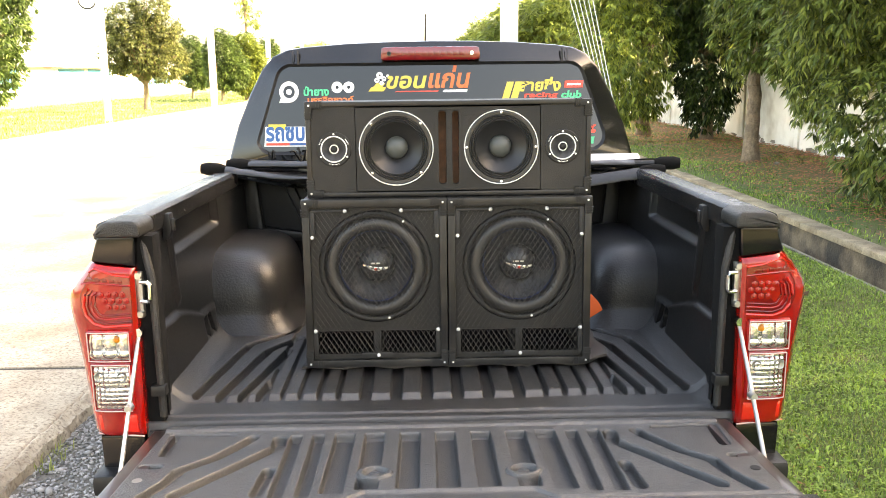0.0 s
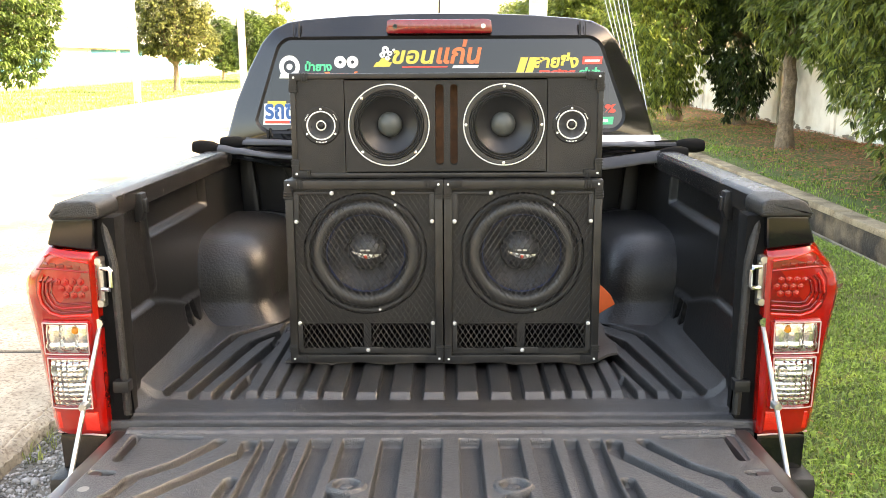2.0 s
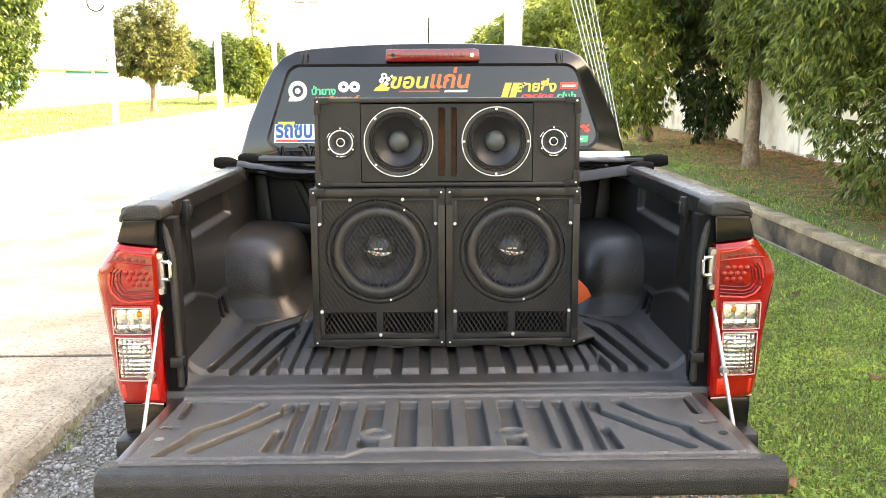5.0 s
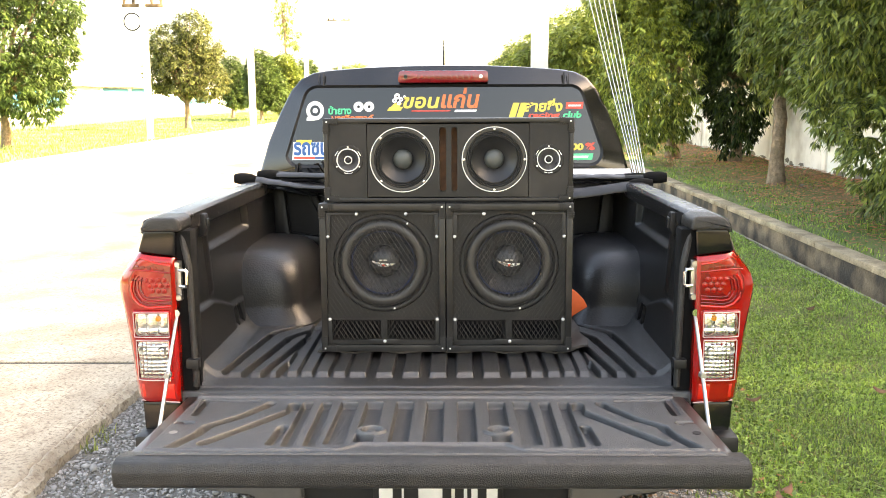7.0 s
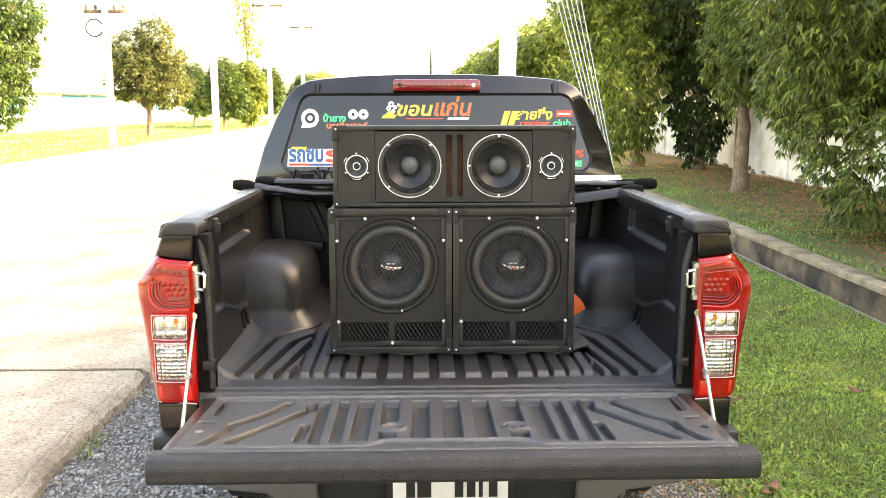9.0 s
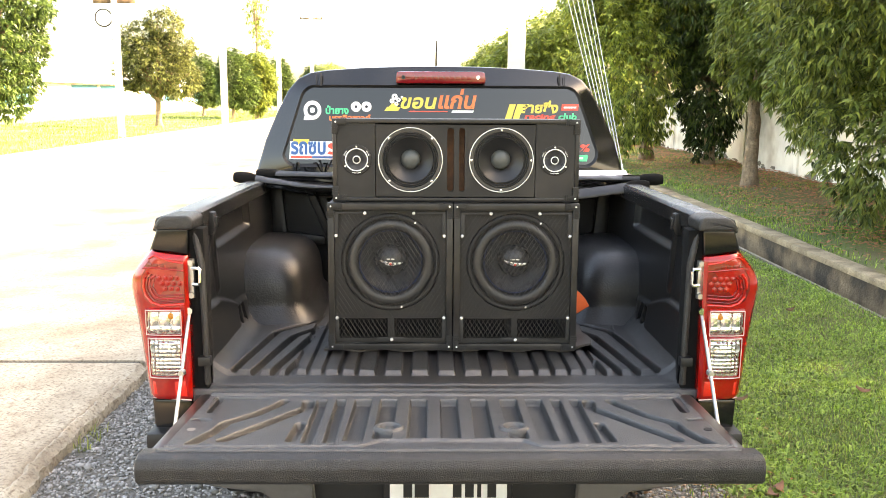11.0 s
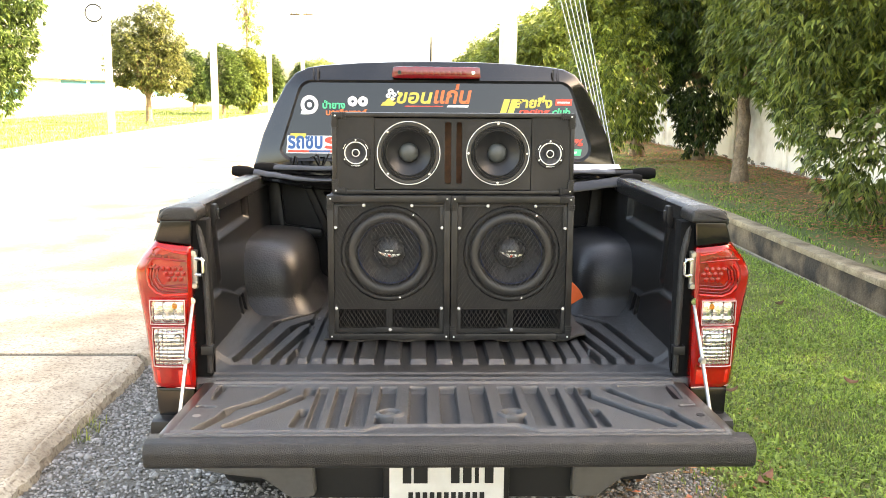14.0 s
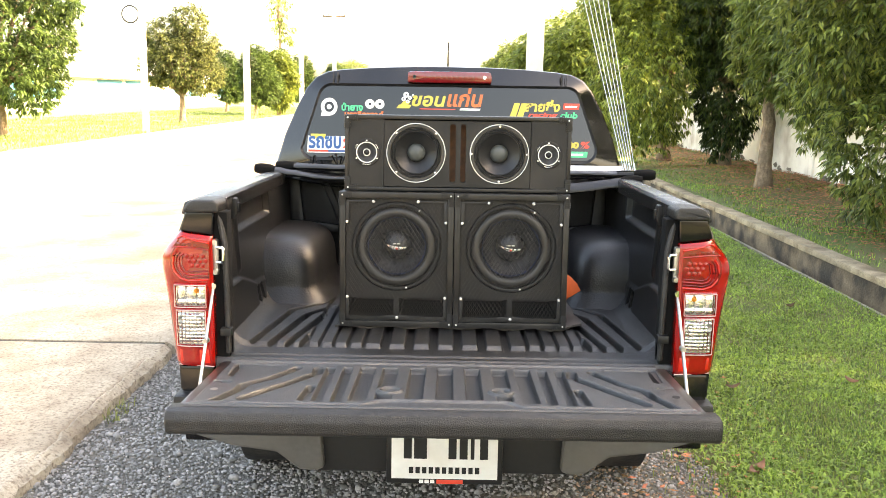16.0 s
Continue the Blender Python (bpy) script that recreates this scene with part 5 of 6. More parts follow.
def subwoofer(at):
    W, H, D = 0.404, 0.487, 0.40
    w = W / 2
    s = thing("subwoofer_cabinet", "black subwoofer cabinet with a diamond mesh grille, on a mat", "speaker", at, "subwoofer cabinets")
    t = 0.017
    bm = box((-w, 0.004, 0), (w, D, t))
    for lo, hi in (((-w, 0.004, H - t), (w, D, H)), ((-w, 0.004, t), (-w + t, D, H - t)), ((w - t, 0.004, t), (w, D, H - t)), ((-w + t, D - t, t), (w - t, D, H - t))):
        box(lo, hi, 0, bm)
    part("cabinet", bm, "box", s)
    for lo, hi in (((-w - 0.002, -0.003, H - 0.021), (w + 0.002, 0.020, H + 0.002)), ((-w - 0.002, -0.003, -0.0), (w + 0.002, 0.020, 0.021)), ((-w - 0.002, -0.003, 0.021), (-w + 0.019, 0.020, H - 0.021)), ((w - 0.019, -0.003, 0.021), (w + 0.002, 0.020, H - 0.021))):
        part("edge_trim", box(lo, hi, 0.003), "trim", s)
    for sx in (-1, 1):
        corner_guard(-sx * (w + 0.003), 0.0, sx, 1, s)
        corner_guard(-sx * (w + 0.003), H + 0.003, sx, -1, s)
    # baffle with the driver's hole, and the port below
    cz = 0.293
    part("baffle", plate_hole(-w + t, w - t, 0.104, H - t, 0, cz, 0.1635, 0.014, 0.030), "baffle", s)
    part("driver_well", lathe([(0.166, 0.030), (0.166, 0.060), (0.10, 0.070)], (0, 0, cz), 48), "black", s)
    part("port_divider", box((-0.010, 0.016, 0.020), (0.010, 0.30, 0.104), 0.001), "baffle", s)
    part("port_sill", box((-w + t, 0.014, t), (w - t, 0.030, 0.036), 0.001), "baffle", s)
    part("port_roof", box((-w + t, 0.030, 0.104), (w - t, 0.34, 0.112)), "black", s)
    # the driver
    c = (0, 0.014, cz)
    d = part("basket_rim", lathe([(0.1605, 0.030), (0.1605, 0.003), (0.1590, -0.001), (0.1540, -0.004), (0.1490, -0.003), (0.1465, 0.001), (0.1460, 0.012), (0.1425, 0.012)], c, 80), "rim_black", s, "rounded grey-black basket rim")
    part("surround", lathe([(0.1435, 0.012)] + [(0.1245 + 0.0185 * math.cos(a), 0.006 - 0.0155 * math.sin(a)) for a in [math.pi * k / 14 for k in range(15)]] + [(0.1045, 0.010)], c, 80), "foam", s, "black rubber roll surround")
    for k in range(64):
        # moulded teeth round the inner edge of the roll
        a = 6.2831853 * k / 64
        part("surround_tooth", tube([(c[0] + r * math.cos(a), c[1] + y, c[2] + r * math.sin(a)) for r, y in ((0.1065, 0.004), (0.1110, -0.0030), (0.1165, -0.0080))], [0.0012, 0.0021, 0.0012], 5), "foam", d)
    part("cone", lathe([(0.1055, 0.010), (0.1030, 0.013), (0.085, 0.030), (0.066, 0.046), (0.052, 0.055)], c, 80), "cone", s)
    part("stitching", lathe([(0.1045, 0.0095), (0.1032, 0.0078), (0.1015, 0.0118)], c, 80), "blue_line", s, "blue stitched ring")
    cap = part("dust_cap", lathe([(0.0535, 0.054), (0.0525, 0.048)] + [(0.052 * math.cos(a), 0.048 - 0.036 * math.sin(a)) for a in [math.pi / 2 * k / 10 for k in range(1, 11)]], c, 56), "cone", s)
    wing = [(-0.045, 0.012), (-0.040, 0.004), (-0.022, -0.006), (-0.008, -0.010), (0.008, -0.010), (0.022, -0.006), (0.040, 0.004), (0.045, 0.012), (0.022, 0.007), (0.0, 0.005), (-0.022, 0.007)]
    part("emblem", prism([(0.86 * x + 0.10 * z, cz - 0.006 + 0.72 * z - 0.10 * x) for x, z in wing], "y", 0.0185, 0.0245, 0.0008), "silver", cap, "silver winged emblem with a red centre")
    part("emblem_centre", lathe([(0.0, -0.003), (0.0045, -0.002), (0.005, 0.002)], (0, 0.0185, cz - 0.009), 12), "redst", cap)
    part("emblem_bar", box((-0.016, 0.0205, cz + 0.006), (0.014, 0.0255, cz + 0.010), 0.0005), "silver", cap)
    for k in range(8):
        a = 6.2831853 * (k + 0.3) / 8
        part("basket_screw", lathe([(0.0, -0.0085), (0.0035, -0.0075), (0.004, -0.004)], (0.1535 * math.cos(a), 0.014, cz + 0.1535 * math.sin(a)), 8), "screw" if k in (1, 6) else "black", d)
    # expanded metal grille: crossing strands
    gx, g0, g1, y = 0.180, 0.030, H - 0.024, 0.0045
    px, pz = 0.0148, 0.0232
    V, F = [], []
    th = 0.0009

    def strand(p, q, yy):
        dx, dz = q[0] - p[0], q[1] - p[1]
        L = math.hypot(dx, dz)
        nx, nz = -dz / L * th, dx / L * th
        b = len(V)
        for (x, z) in (p, q):
            for o, dy in ((1, 0), (-1, 0), (-1, 0.0022), (1, 0.0022)):
                V.append((x + nx * o, yy + dy, z + nz * o))
        for k in range(4):
            F.append((b + k, b + (k + 1) % 4, b + 4 + (k + 1) % 4, b + 4 + k))

    slope = pz / px
    count = int((2 * gx + (g1 - g0) / slope) / px) + 2
    for sgn in (1, -1):
        for k in range(count):
            # strands start along the bottom edge, shifted
            xs = -gx - (g1 - g0) / slope + k * px if sgn > 0 else gx + (g1 - g0) / slope - k * px
            p, q = (xs, g0), (xs + sgn * (g1 - g0) / slope, g1)
            ts = []
            for lim in (-gx, gx):
                ts.append((lim - p[0]) / (q[0] - p[0]))
            t0, t1 = max(0, min(ts)), min(1, max(ts))
            if t1 - t0 > 0.01:
                at_ = lambda t: (p[0] + (q[0] - p[0]) * t, p[1] + (q[1] - p[1]) * t)
                m = max(1, int((t1 - t0) * 6))
                for j in range(m):
                    A, B = at_(t0 + (t1 - t0) * j / m), at_(t0 + (t1 - t0) * (j + 1) / m)
                    strand(A, B, y + (0.0008 if sgn > 0 else 0.0))
    g = new("grille", np_mesh("grille", V, F, "mesh"))
    g.parent = s
    tagged(g, "black expanded metal diamond grille")
    # grille brackets and round-headed screws
    for x0, x1, z0, z1 in ((-gx - 0.002, -0.082, H - 0.034, H - 0.028), (0.070, gx + 0.002, H - 0.034, H - 0.028), (-gx - 0.003, -gx + 0.011, H - 0.110, H - 0.034), (gx - 0.011, gx + 0.003, H - 0.110, H - 0.034), (-gx - 0.003, -gx + 0.010, 0.034, 0.118), (gx - 0.010, gx + 0.003, 0.034, 0.118), (-0.045, 0.045, 0.026, 0.042)):
        part("bracket", box((x0, 0.0015, z0), (x1, 0.0050, z1), 0.0008), "baffle", g)
    for x, z in ((-0.083, H - 0.031), (0.076, H - 0.031), (-gx + 0.003, H - 0.105), (gx - 0.004, H - 0.105), (-gx + 0.003, 0.108), (gx - 0.004, 0.108), (0.003, 0.034)):
        part("grille_screw", lathe([(0.0, -0.0055), (0.0035, -0.0048), (0.0055, -0.002), (0.006, 0.003)], (x, 0.001, z), 12), "screw", g)
    return s


left_sub = subwoofer((-0.178, 0.348, 0.811))
copy_thing(left_sub, pose(0.233, 0.345, 0.811, 0, 0, 0.15))


def top_cabinet(at):
    W, H, D = 0.806, 0.268, 0.33
    w = W / 2
    s = thing("full_range_cabinet", "black speaker cabinet with two woofers and two tweeters", "speaker", at)
    t = 0.016
    bm = box((-w, 0.004, 0), (w, D, t))
    for lo, hi in (((-w, 0.004, H - t), (w, D, H)), ((-w, 0.004, t), (-w + t, D, H - t)), ((w - t, 0.004, t), (w, D, H - t)), ((-w + t, D - t, t), (w - t, D, H - t))):
        box(lo, hi, 0, bm)
    part("cabinet", bm, "box", s)
    for lo, hi in (((-w - 0.002, -0.003, H - 0.012), (w + 0.002, 0.018, H + 0.002)), ((-w - 0.002, -0.003, 0), (w + 0.002, 0.018, 0.013)), ((-w - 0.002, -0.003, 0.013), (-w + 0.012, 0.018, H - 0.012)), ((w - 0.012, -0.003, 0.013), (w + 0.002, 0.018, H - 0.012))):
        part("edge_trim", box(lo, hi, 0.003), "trim", s)
    for sx in (-1, 1):
        corner_guard(-sx * (w + 0.003), 0.0, sx, 1, s)
        corner_guard(-sx * (w + 0.003), H + 0.003, sx, -1, s)
    z0, z1, cz = 0.013, H - 0.012, 0.137
    y0, y1 = 0.004, 0.020
    left, right = -0.264, 0.260
    part("side_panel", plate_hole(-w + 0.012, left - 0.002, z0, z1, -0.3265, cz, 0.046, y0 - 0.002, y1, 32), "box", s)
    part("side_panel", plate_hole(right + 0.002, w - 0.012, z0, z1, 0.3245, cz, 0.046, y0 - 0.002, y1, 32), "box", s)
    sa, sb, sc, sd = -0.0295, -0.0075, 0.0095, 0.0285
    bm = plate_hole(left, sa, z0, z1, -0.150, cz, 0.098, y0, y1)
    plate_hole(sd, right, z0, z1, 0.149, cz, 0.098, y0, y1, 48, bm)
    box((sb, y0, z0), (sc, y1, z1), 0, bm)
    for a, b in ((sa, sb), (sc, sd)):
        box((a, y0, z0), (b, y1, 0.034), 0, bm)
        box((a, y0, 0.241), (b, y1, z1), 0, bm)
    part("baffle", bm, "box", s)
    for a, b in ((sa, sb), (sc, sd)):
        bm = box((a - 0.004, 0.056, 0.03), (b + 0.004, 0.066, 0.245))
        box((a - 0.004, y1, 0.03), (a, 0.056, 0.245), 0, bm)
        box((b, y1, 0.03), (b + 0.004, 0.056, 0.245), 0, bm)
        part("port_slot", bm, "ply", s, "brown plywood port slot")
        for z in (0.034, 0.241):
            # rounded ends of the slots
            bm = bmesh.new()
            pts = []
            r = (b - a) / 2
            sg = 1 if z < 0.1 else -1
            for k in range(9):
                an = math.pi * k / 8
                pts.append((a + r - r * math.cos(an), z + sg * (0.008 - 0.008 * math.sin(an))))
            part("slot_end", prism(pts + [(b, z - sg * 0.001), (a, z - sg * 0.001)], "y", y0, y1), "box", s)
    for x in (-0.150, 0.149):
        c = (x, y0, cz)
        d = part("woofer_rim", lathe([(0.1065, 0.0), (0.1065, -0.0025), (0.1055, -0.004), (0.1040, -0.004), (0.1030, -0.002)], c, 64), "ring", s, "thin bright woofer rim")
        part("gasket", lathe([(0.1032, -0.0015), (0.100, -0.0035), (0.092, -0.003), (0.090, 0.001)], c, 64), "foam", s)
        part("surround", lathe([(0.091, 0.0), (0.088, -0.004), (0.085, 0.0), (0.082, -0.0035), (0.079, 0.001), (0.076, -0.002), (0.073, 0.004)], c, 64), "foam", s)
        part("cone", lathe([(0.074, 0.003), (0.055, 0.020), (0.036, 0.034), (0.028, 0.040)], c, 64), "paper", s)
        part("dust_cap", lathe([(0.0325, 0.036), (0.032, 0.032)] + [(0.031 * math.cos(a), 0.032 - 0.021 * math.sin(a)) for a in [math.pi / 2 * k / 8 for k in range(1, 9)]], c, 36), "dome", s, "grey felt dust cap")
        for k in range(4):
            a = 6.2831853 * (k + (0.5 if x < 0 else 0.0)) / 4
            part("woofer_screw", lathe([(0.0, -0.0065), (0.004, -0.0055), (0.0045, -0.001)], (x + 0.0985 * math.cos(a), y0, cz + 0.0985 * math.sin(a)), 10), "silver", d)
    for x in (-0.3265, 0.3245):
        c = (x, y0 - 0.002, cz)
        p = part("tweeter_plate", lathe([(0.049, 0.002), (0.049, -0.003), (0.047, -0.0045), (0.037, -0.0045), (0.034, -0.002)], c, 48), "plastic", s)
        part("tweeter_ring", lathe([(0.0382, -0.004), (0.0374, -0.0058), (0.0350, -0.0058), (0.0342, -0.003)], c, 48), "ring", p)
        part("horn", lathe([(0.035, -0.004), (0.030, 0.004), (0.020, 0.014), (0.013, 0.020), (0.0, 0.022)], c, 48), "horn", p)
        part("plug_ring", lathe([(0.0135, -0.002), (0.0125, -0.006), (0.0105, -0.006), (0.0100, 0.012)], c, 30), "ring", p)
        part("plug", lathe([(0.0105, 0.012), (0.0098, -0.004), (0.006, -0.009), (0.0, -0.011)], c, 24), "plastic", p)
        for k in range(3):
            a = radians(90 + 120 * k)
            part("tweeter_screw", lathe([(0.0, -0.006), (0.003, -0.0055), (0.0032, -0.003)], (x + 0.0425 * math.cos(a), y0 - 0.002, cz + 0.0425 * math.sin(a)), 8), "screw", p)
        for k, n in ((270, 8), (30, 5), (150, 5)):
            for j in range(n):
                a = radians(k + (j - (n - 1) / 2) * 5)
                ca, sa_ = math.cos(a), math.sin(a)
                q = [(x + r * ca - tt * sa_, cz + r * sa_ + tt * ca) for r, tt in ((0.0418, -0.0010), (0.0446, -0.0010), (0.0446, 0.0010), (0.0418, 0.0010))]
                part("print_bar", prism(q, "y", y0 - 0.0072, y0 - 0.0060), "white", p)
    return s


top_cabinet((0.0365, 0.402, 1.3005))

# orange plastic sheet tucked beside the cabinets
flag = thing("orange_sheet", "bent orange plastic sheet tucked behind the speaker cabinet", "plastic sheet", (0.42, 0.60, 0.812))
part("sheet", prism([(0.020, 0.0), (0.028, 0.0), (0.053, 0.057), (0.106, 0.091), (0.092, 0.118), (0.069, 0.142), (0.036, 0.165), (0.020, 0.15)], "y", 0.0, 0.010, 0.003), "cone_orange", flag)

# folded soft tonneau cover
ton = thing("tonneau_cover", "folded black vinyl tonneau cover on its bars", "cover", (0, 1.30, 1.30))
TL, TR = Vector((-0.885, -0.005, 0.008)), Vector((0.865, -0.125, -0.012))
UL, UR = Vector((-0.80, 0.06, 0.016)), Vector((0.930, -0.09, 0.012))


def sag(a, b, t, d):
    p = a.lerp(b, t)
    k = min(1.0, t / 0.22, (1 - t) / 0.22)
    return p + Vector((0, 0.0, -d * k * k * (3 - 2 * k)))


for a, b, d in ((TL, TR, 0.040), (UL, UR, 0.004)):
    part("bar", tube([sag(a, b, k / 16, d) for k in range(17)], 0.013, 10), "plastic", ton)
    for e0, e1 in ((0.0, 0.055), (1.0, 0.945)):
        part("bar_end", tube([sag(a, b, e0 + (e1 - e0) * k / 4, d) for k in range(5)], [0.019, 0.025, 0.025, 0.024, 0.017], 16), "felt", ton, "black webbing-covered bar end")


def fold(a, b, c, d_sag, e, ruffle, seed):
    """A cloth between bar a-b and a line e behind it, with ruffles."""
    def f(u, v):
        p = sag(a, b, 0.045 + 0.91 * u, d_sag)
        q = sag(c[0], c[1], 0.03 + 0.94 * u, e)
        w = p.lerp(q, v)
        n = noise.noise((u * 6 + seed, v * 2.5, seed)) * ruffle + noise.noise((u * 17, v * 4 + seed, 2)) * ruffle * 0.4
        return w + Vector((0, 0.3 * n, n * (0.35 + 0.65 * math.sin(math.pi * v)) + 0.014 * (1 - v) ** 6))
    return f


part("upper_fold", grid(90, 18, fold(UL, UR, (Vector((-0.80, 0.30, 0.015)), Vector((0.80, 0.27, 0.0))), 0.004, 0.0, 0.022, 1.3)), "vinyl", ton, smooth=70)
part("lower_fold", grid(90, 18, fold(TL, TR, (UL + Vector((0, 0.02, -0.02)), UR + Vector((0, 0.02, -0.02))), 0.040, 0.01, 0.014, 4.1)), "vinyl", ton, smooth=70)


def flap(u, v):
    p = sag(TL, TR, 0.05 + 0.90 * u, 0.040)
    n = noise.noise((u * 7, v * 2, 8.2))
    return p + Vector((0, -0.016 + 0.03 * v + 0.01 * n, 0.012 - (0.024 + 0.008 * math.sin(math.pi * u) ** 0.5 + 0.012 * n) * v))


part("hanging_flap", grid(90, 8, flap), "vinyl", ton, smooth=70)
part("under_fold", grid(60, 10, lambda u, v: sag(TL, TR, 0.06 + 0.88 * u, 0.045) + Vector((0, 0.03 + 0.22 * v, -0.030 - 0.02 * v + 0.01 * noise.noise((u * 8, v * 3, 5))))), "felt", ton, smooth=70)
random.seed(9)
for k in range(4):
    x = -0.62 + k * 0.06
    pts = [(x + 0.05 * j / 5 * (1 if k % 2 else -1), 0.10 + 0.035 * j, 0.035 + 0.03 * math.sin(j * 1.1 + k)) for j in range(7)]
    part("cord", tube(pts, 0.004, 6), "felt", ton)


def hem(a, b, t0, t1, d, h0, h1, front, m, label, drop=0.0, seed=0.0):
    """A folded vinyl strip lying against a bar, leaning back, with a rolled lower edge."""
    def f(u, v):
        p = sag(a, b, t0 + (t1 - t0) * u, d)
        h = h0 + (h1 - h0) * u
        n = noise.noise((u * 9 + seed, v, seed))
        return p + Vector((0, front - 0.018 + 0.030 * v - 0.010 * math.sin(math.pi * v), 0.016 - h * (1 - v) - drop * u * (1 - v) + 0.003 * n))
    bm = grid(50, 6, f)
    merge(grid(50, 6, lambda u, v: Vector(f(u, v)) + Vector((0, 0.004, -0.001))), bm)
    part("hem", bm, m, ton, label, smooth=70)


# hem strips in a grey lighter than the vinyl, so colour carries their sheen
hem(TL, TR, 0.055, 0.26, 0.040, 0.022, 0.008, -0.022, "hem", "grey sheen along the vinyl hem")
hem(TL, TR, 0.26, 0.72, 0.040, 0.012, 0.012, -0.020, "hem", "grey sheen along the vinyl hem", 0, 2.0)
hem(TL, TR, 0.945, 0.72, 0.040, 0.036, 0.020, -0.024, "hem", "grey sheen along the vinyl hem", 0.022, 5.0)
hem(UL, UR, 0.05, 0.62, 0.004, 0.018, 0.014, -0.016, "hem", "grey sheen along the vinyl hem", 0, 7.0)
hem(UL, UR, 0.62, 0.90, 0.004, 0.012, 0.016, -0.016, "hem", "grey sheen along the vinyl hem", 0, 8.0)
# near-white ribbon that paints the sky's reflection on the upper vinyl fold
part("rear_batten", prism([(-0.030, 0.018), (-0.026, 0.014), (0.030, 0.036), (0.028, 0.042)], "x", 0.40, 0.80, 0.002), "fold_sheen", ton, "pale strip painted as sky sheen on the vinyl fold")


# ---------- vegetation ----------
def leaves(rng, centres, outward, per, length, width, droop, jitter=0.25):
    """Folded leaves round clump centres, as arrays."""
    n = len(centres) * per
    c = np.repeat(centres, per, 0)
    o = np.repeat(outward, per, 0)
    ang = rng.uniform(0, 2 * np.pi, n)
    el = rng.uniform(-0.5, 0.7, n)
    d = np.stack([np.cos(ang) * np.cos(el), np.sin(ang) * np.cos(el), np.sin(el)], 1) + 0.7 * o
    d[:, 2] -= droop * rng.uniform(0.4, 1.3, n)
    d /= np.linalg.norm(d, axis=1)[:, None]
    up = np.array([0, 0, 1.0]) + rng.normal(0, 0.35, (n, 3))
    side = np.cross(d, up)
    side /= np.linalg.norm(side, axis=1)[:, None] + 1e-9
    nrm = np.cross(side, d)
    L = (length * rng.uniform(0.6, 1.25, n))[:, None]
    w = (width * rng.uniform(0.7, 1.2, n))[:, None]
    b = c + d * L * 0.10 + rng.normal(0, length * jitter, (n, 3))
    mid = b + d * L * 0.5 - nrm * w * 0.10
    tip = b + d * L - np.array([0, 0, 1.0]) * L * 0.22
    V = np.stack([b, mid + side * w * 0.5 + nrm * w * 0.22, mid, mid - side * w * 0.5 + nrm * w * 0.22, tip], 1).reshape(-1, 3)
    i = np.arange(n)[:, None] * 5
    F = np.concatenate([i + np.array([0, 1, 2]), i + np.array([0, 2, 3]), i + np.array([1, 4, 2]), i + np.array([2, 4, 3])], 0)
    return V, F


def tree(name, label, at, trunk_h, trunk_r, lobes, clumps, per, length, width, droop, leaf, seed, shell=0.62, group="trees along the wall", jitter=0.14):
    rng = np.random.default_rng(seed)
    t = thing(name, label, "tree", at, group)
    t.matrix_basis = SLOPE @ pose(*at)
    # trunk and limbs
    bend = [(trunk_r * 0.35 * noise.noise((seed, k * 0.7, 0)), trunk_r * 0.35 * noise.noise((seed, k * 0.7, 5)), trunk_h * k / 8) for k in range(9)]
    radii = [trunk_r * (1.35 - 0.35 * min(1, k / 1.5)) * (1 - 0.035 * k) * (1 + 0.08 * noise.noise((seed * 3, k, 1))) for k in range(9)]
    bm = tube([(0, 0, -0.15)] + bend, [trunk_r * 1.6] + radii, 14)
    trunk = part("trunk", bm, "bark", t, "pale brown bark trunk", smooth=60)
    vol = np.array([l[3] * l[4] * l[5] for l in lobes]) ** (2 / 3)
    for l in lobes:
        for k in range(4):
            v = rng.normal(0, 1, 3)
            v /= np.linalg.norm(v)
            tip = Vector((l[0], l[1], l[2])) + Vector((v[0] * l[3], v[1] * l[4], abs(v[2]) * l[5] * 0.7)) * 0.75
            a0 = Vector(bend[-1]) if k else Vector(bend[-2])
            mid = a0.lerp(tip, 0.5) + Vector((0, 0, 0.15 * l[5]))
            part("limb", tube([a0, a0.lerp(mid, 0.5) + Vector((0, 0, 0.05)), mid, tip], [trunk_r * 0.5, trunk_r * 0.4, trunk_r * 0.28, trunk_r * 0.08], 7), "bark", trunk, smooth=60)
    C, O = [], []
    for l, share in zip(lobes, vol / vol.sum()):
        m = int(clumps * share)
        v = rng.normal(0, 1, (m, 3))
        v /= np.linalg.norm(v, axis=1)[:, None]
        r = rng.uniform(shell ** 2, 1.0, m) ** 0.5
        bulge = np.array([1 + 0.22 * noise.noise((x * 2.2 + seed, y * 2.2, z * 2.2)) + 0.14 * noise.noise((x * 5 + seed, y * 5, z * 5)) for x, y, z in v])
        C.append(np.array(l[:3]) + v * np.array(l[3:6]) * (r * bulge)[:, None])
        O.append(v)
    C, O = np.concatenate(C), np.concatenate(O)
    keep = C[:, 2] > 0.15
    V, F = leaves(rng, C[keep], O[keep], per, length, width, droop, jitter)
    crown = new("crown", np_mesh("crown", V, F, leaf))
    crown.parent = t
    tagged(crown, kind="stuff")
    return t


G = 0.13
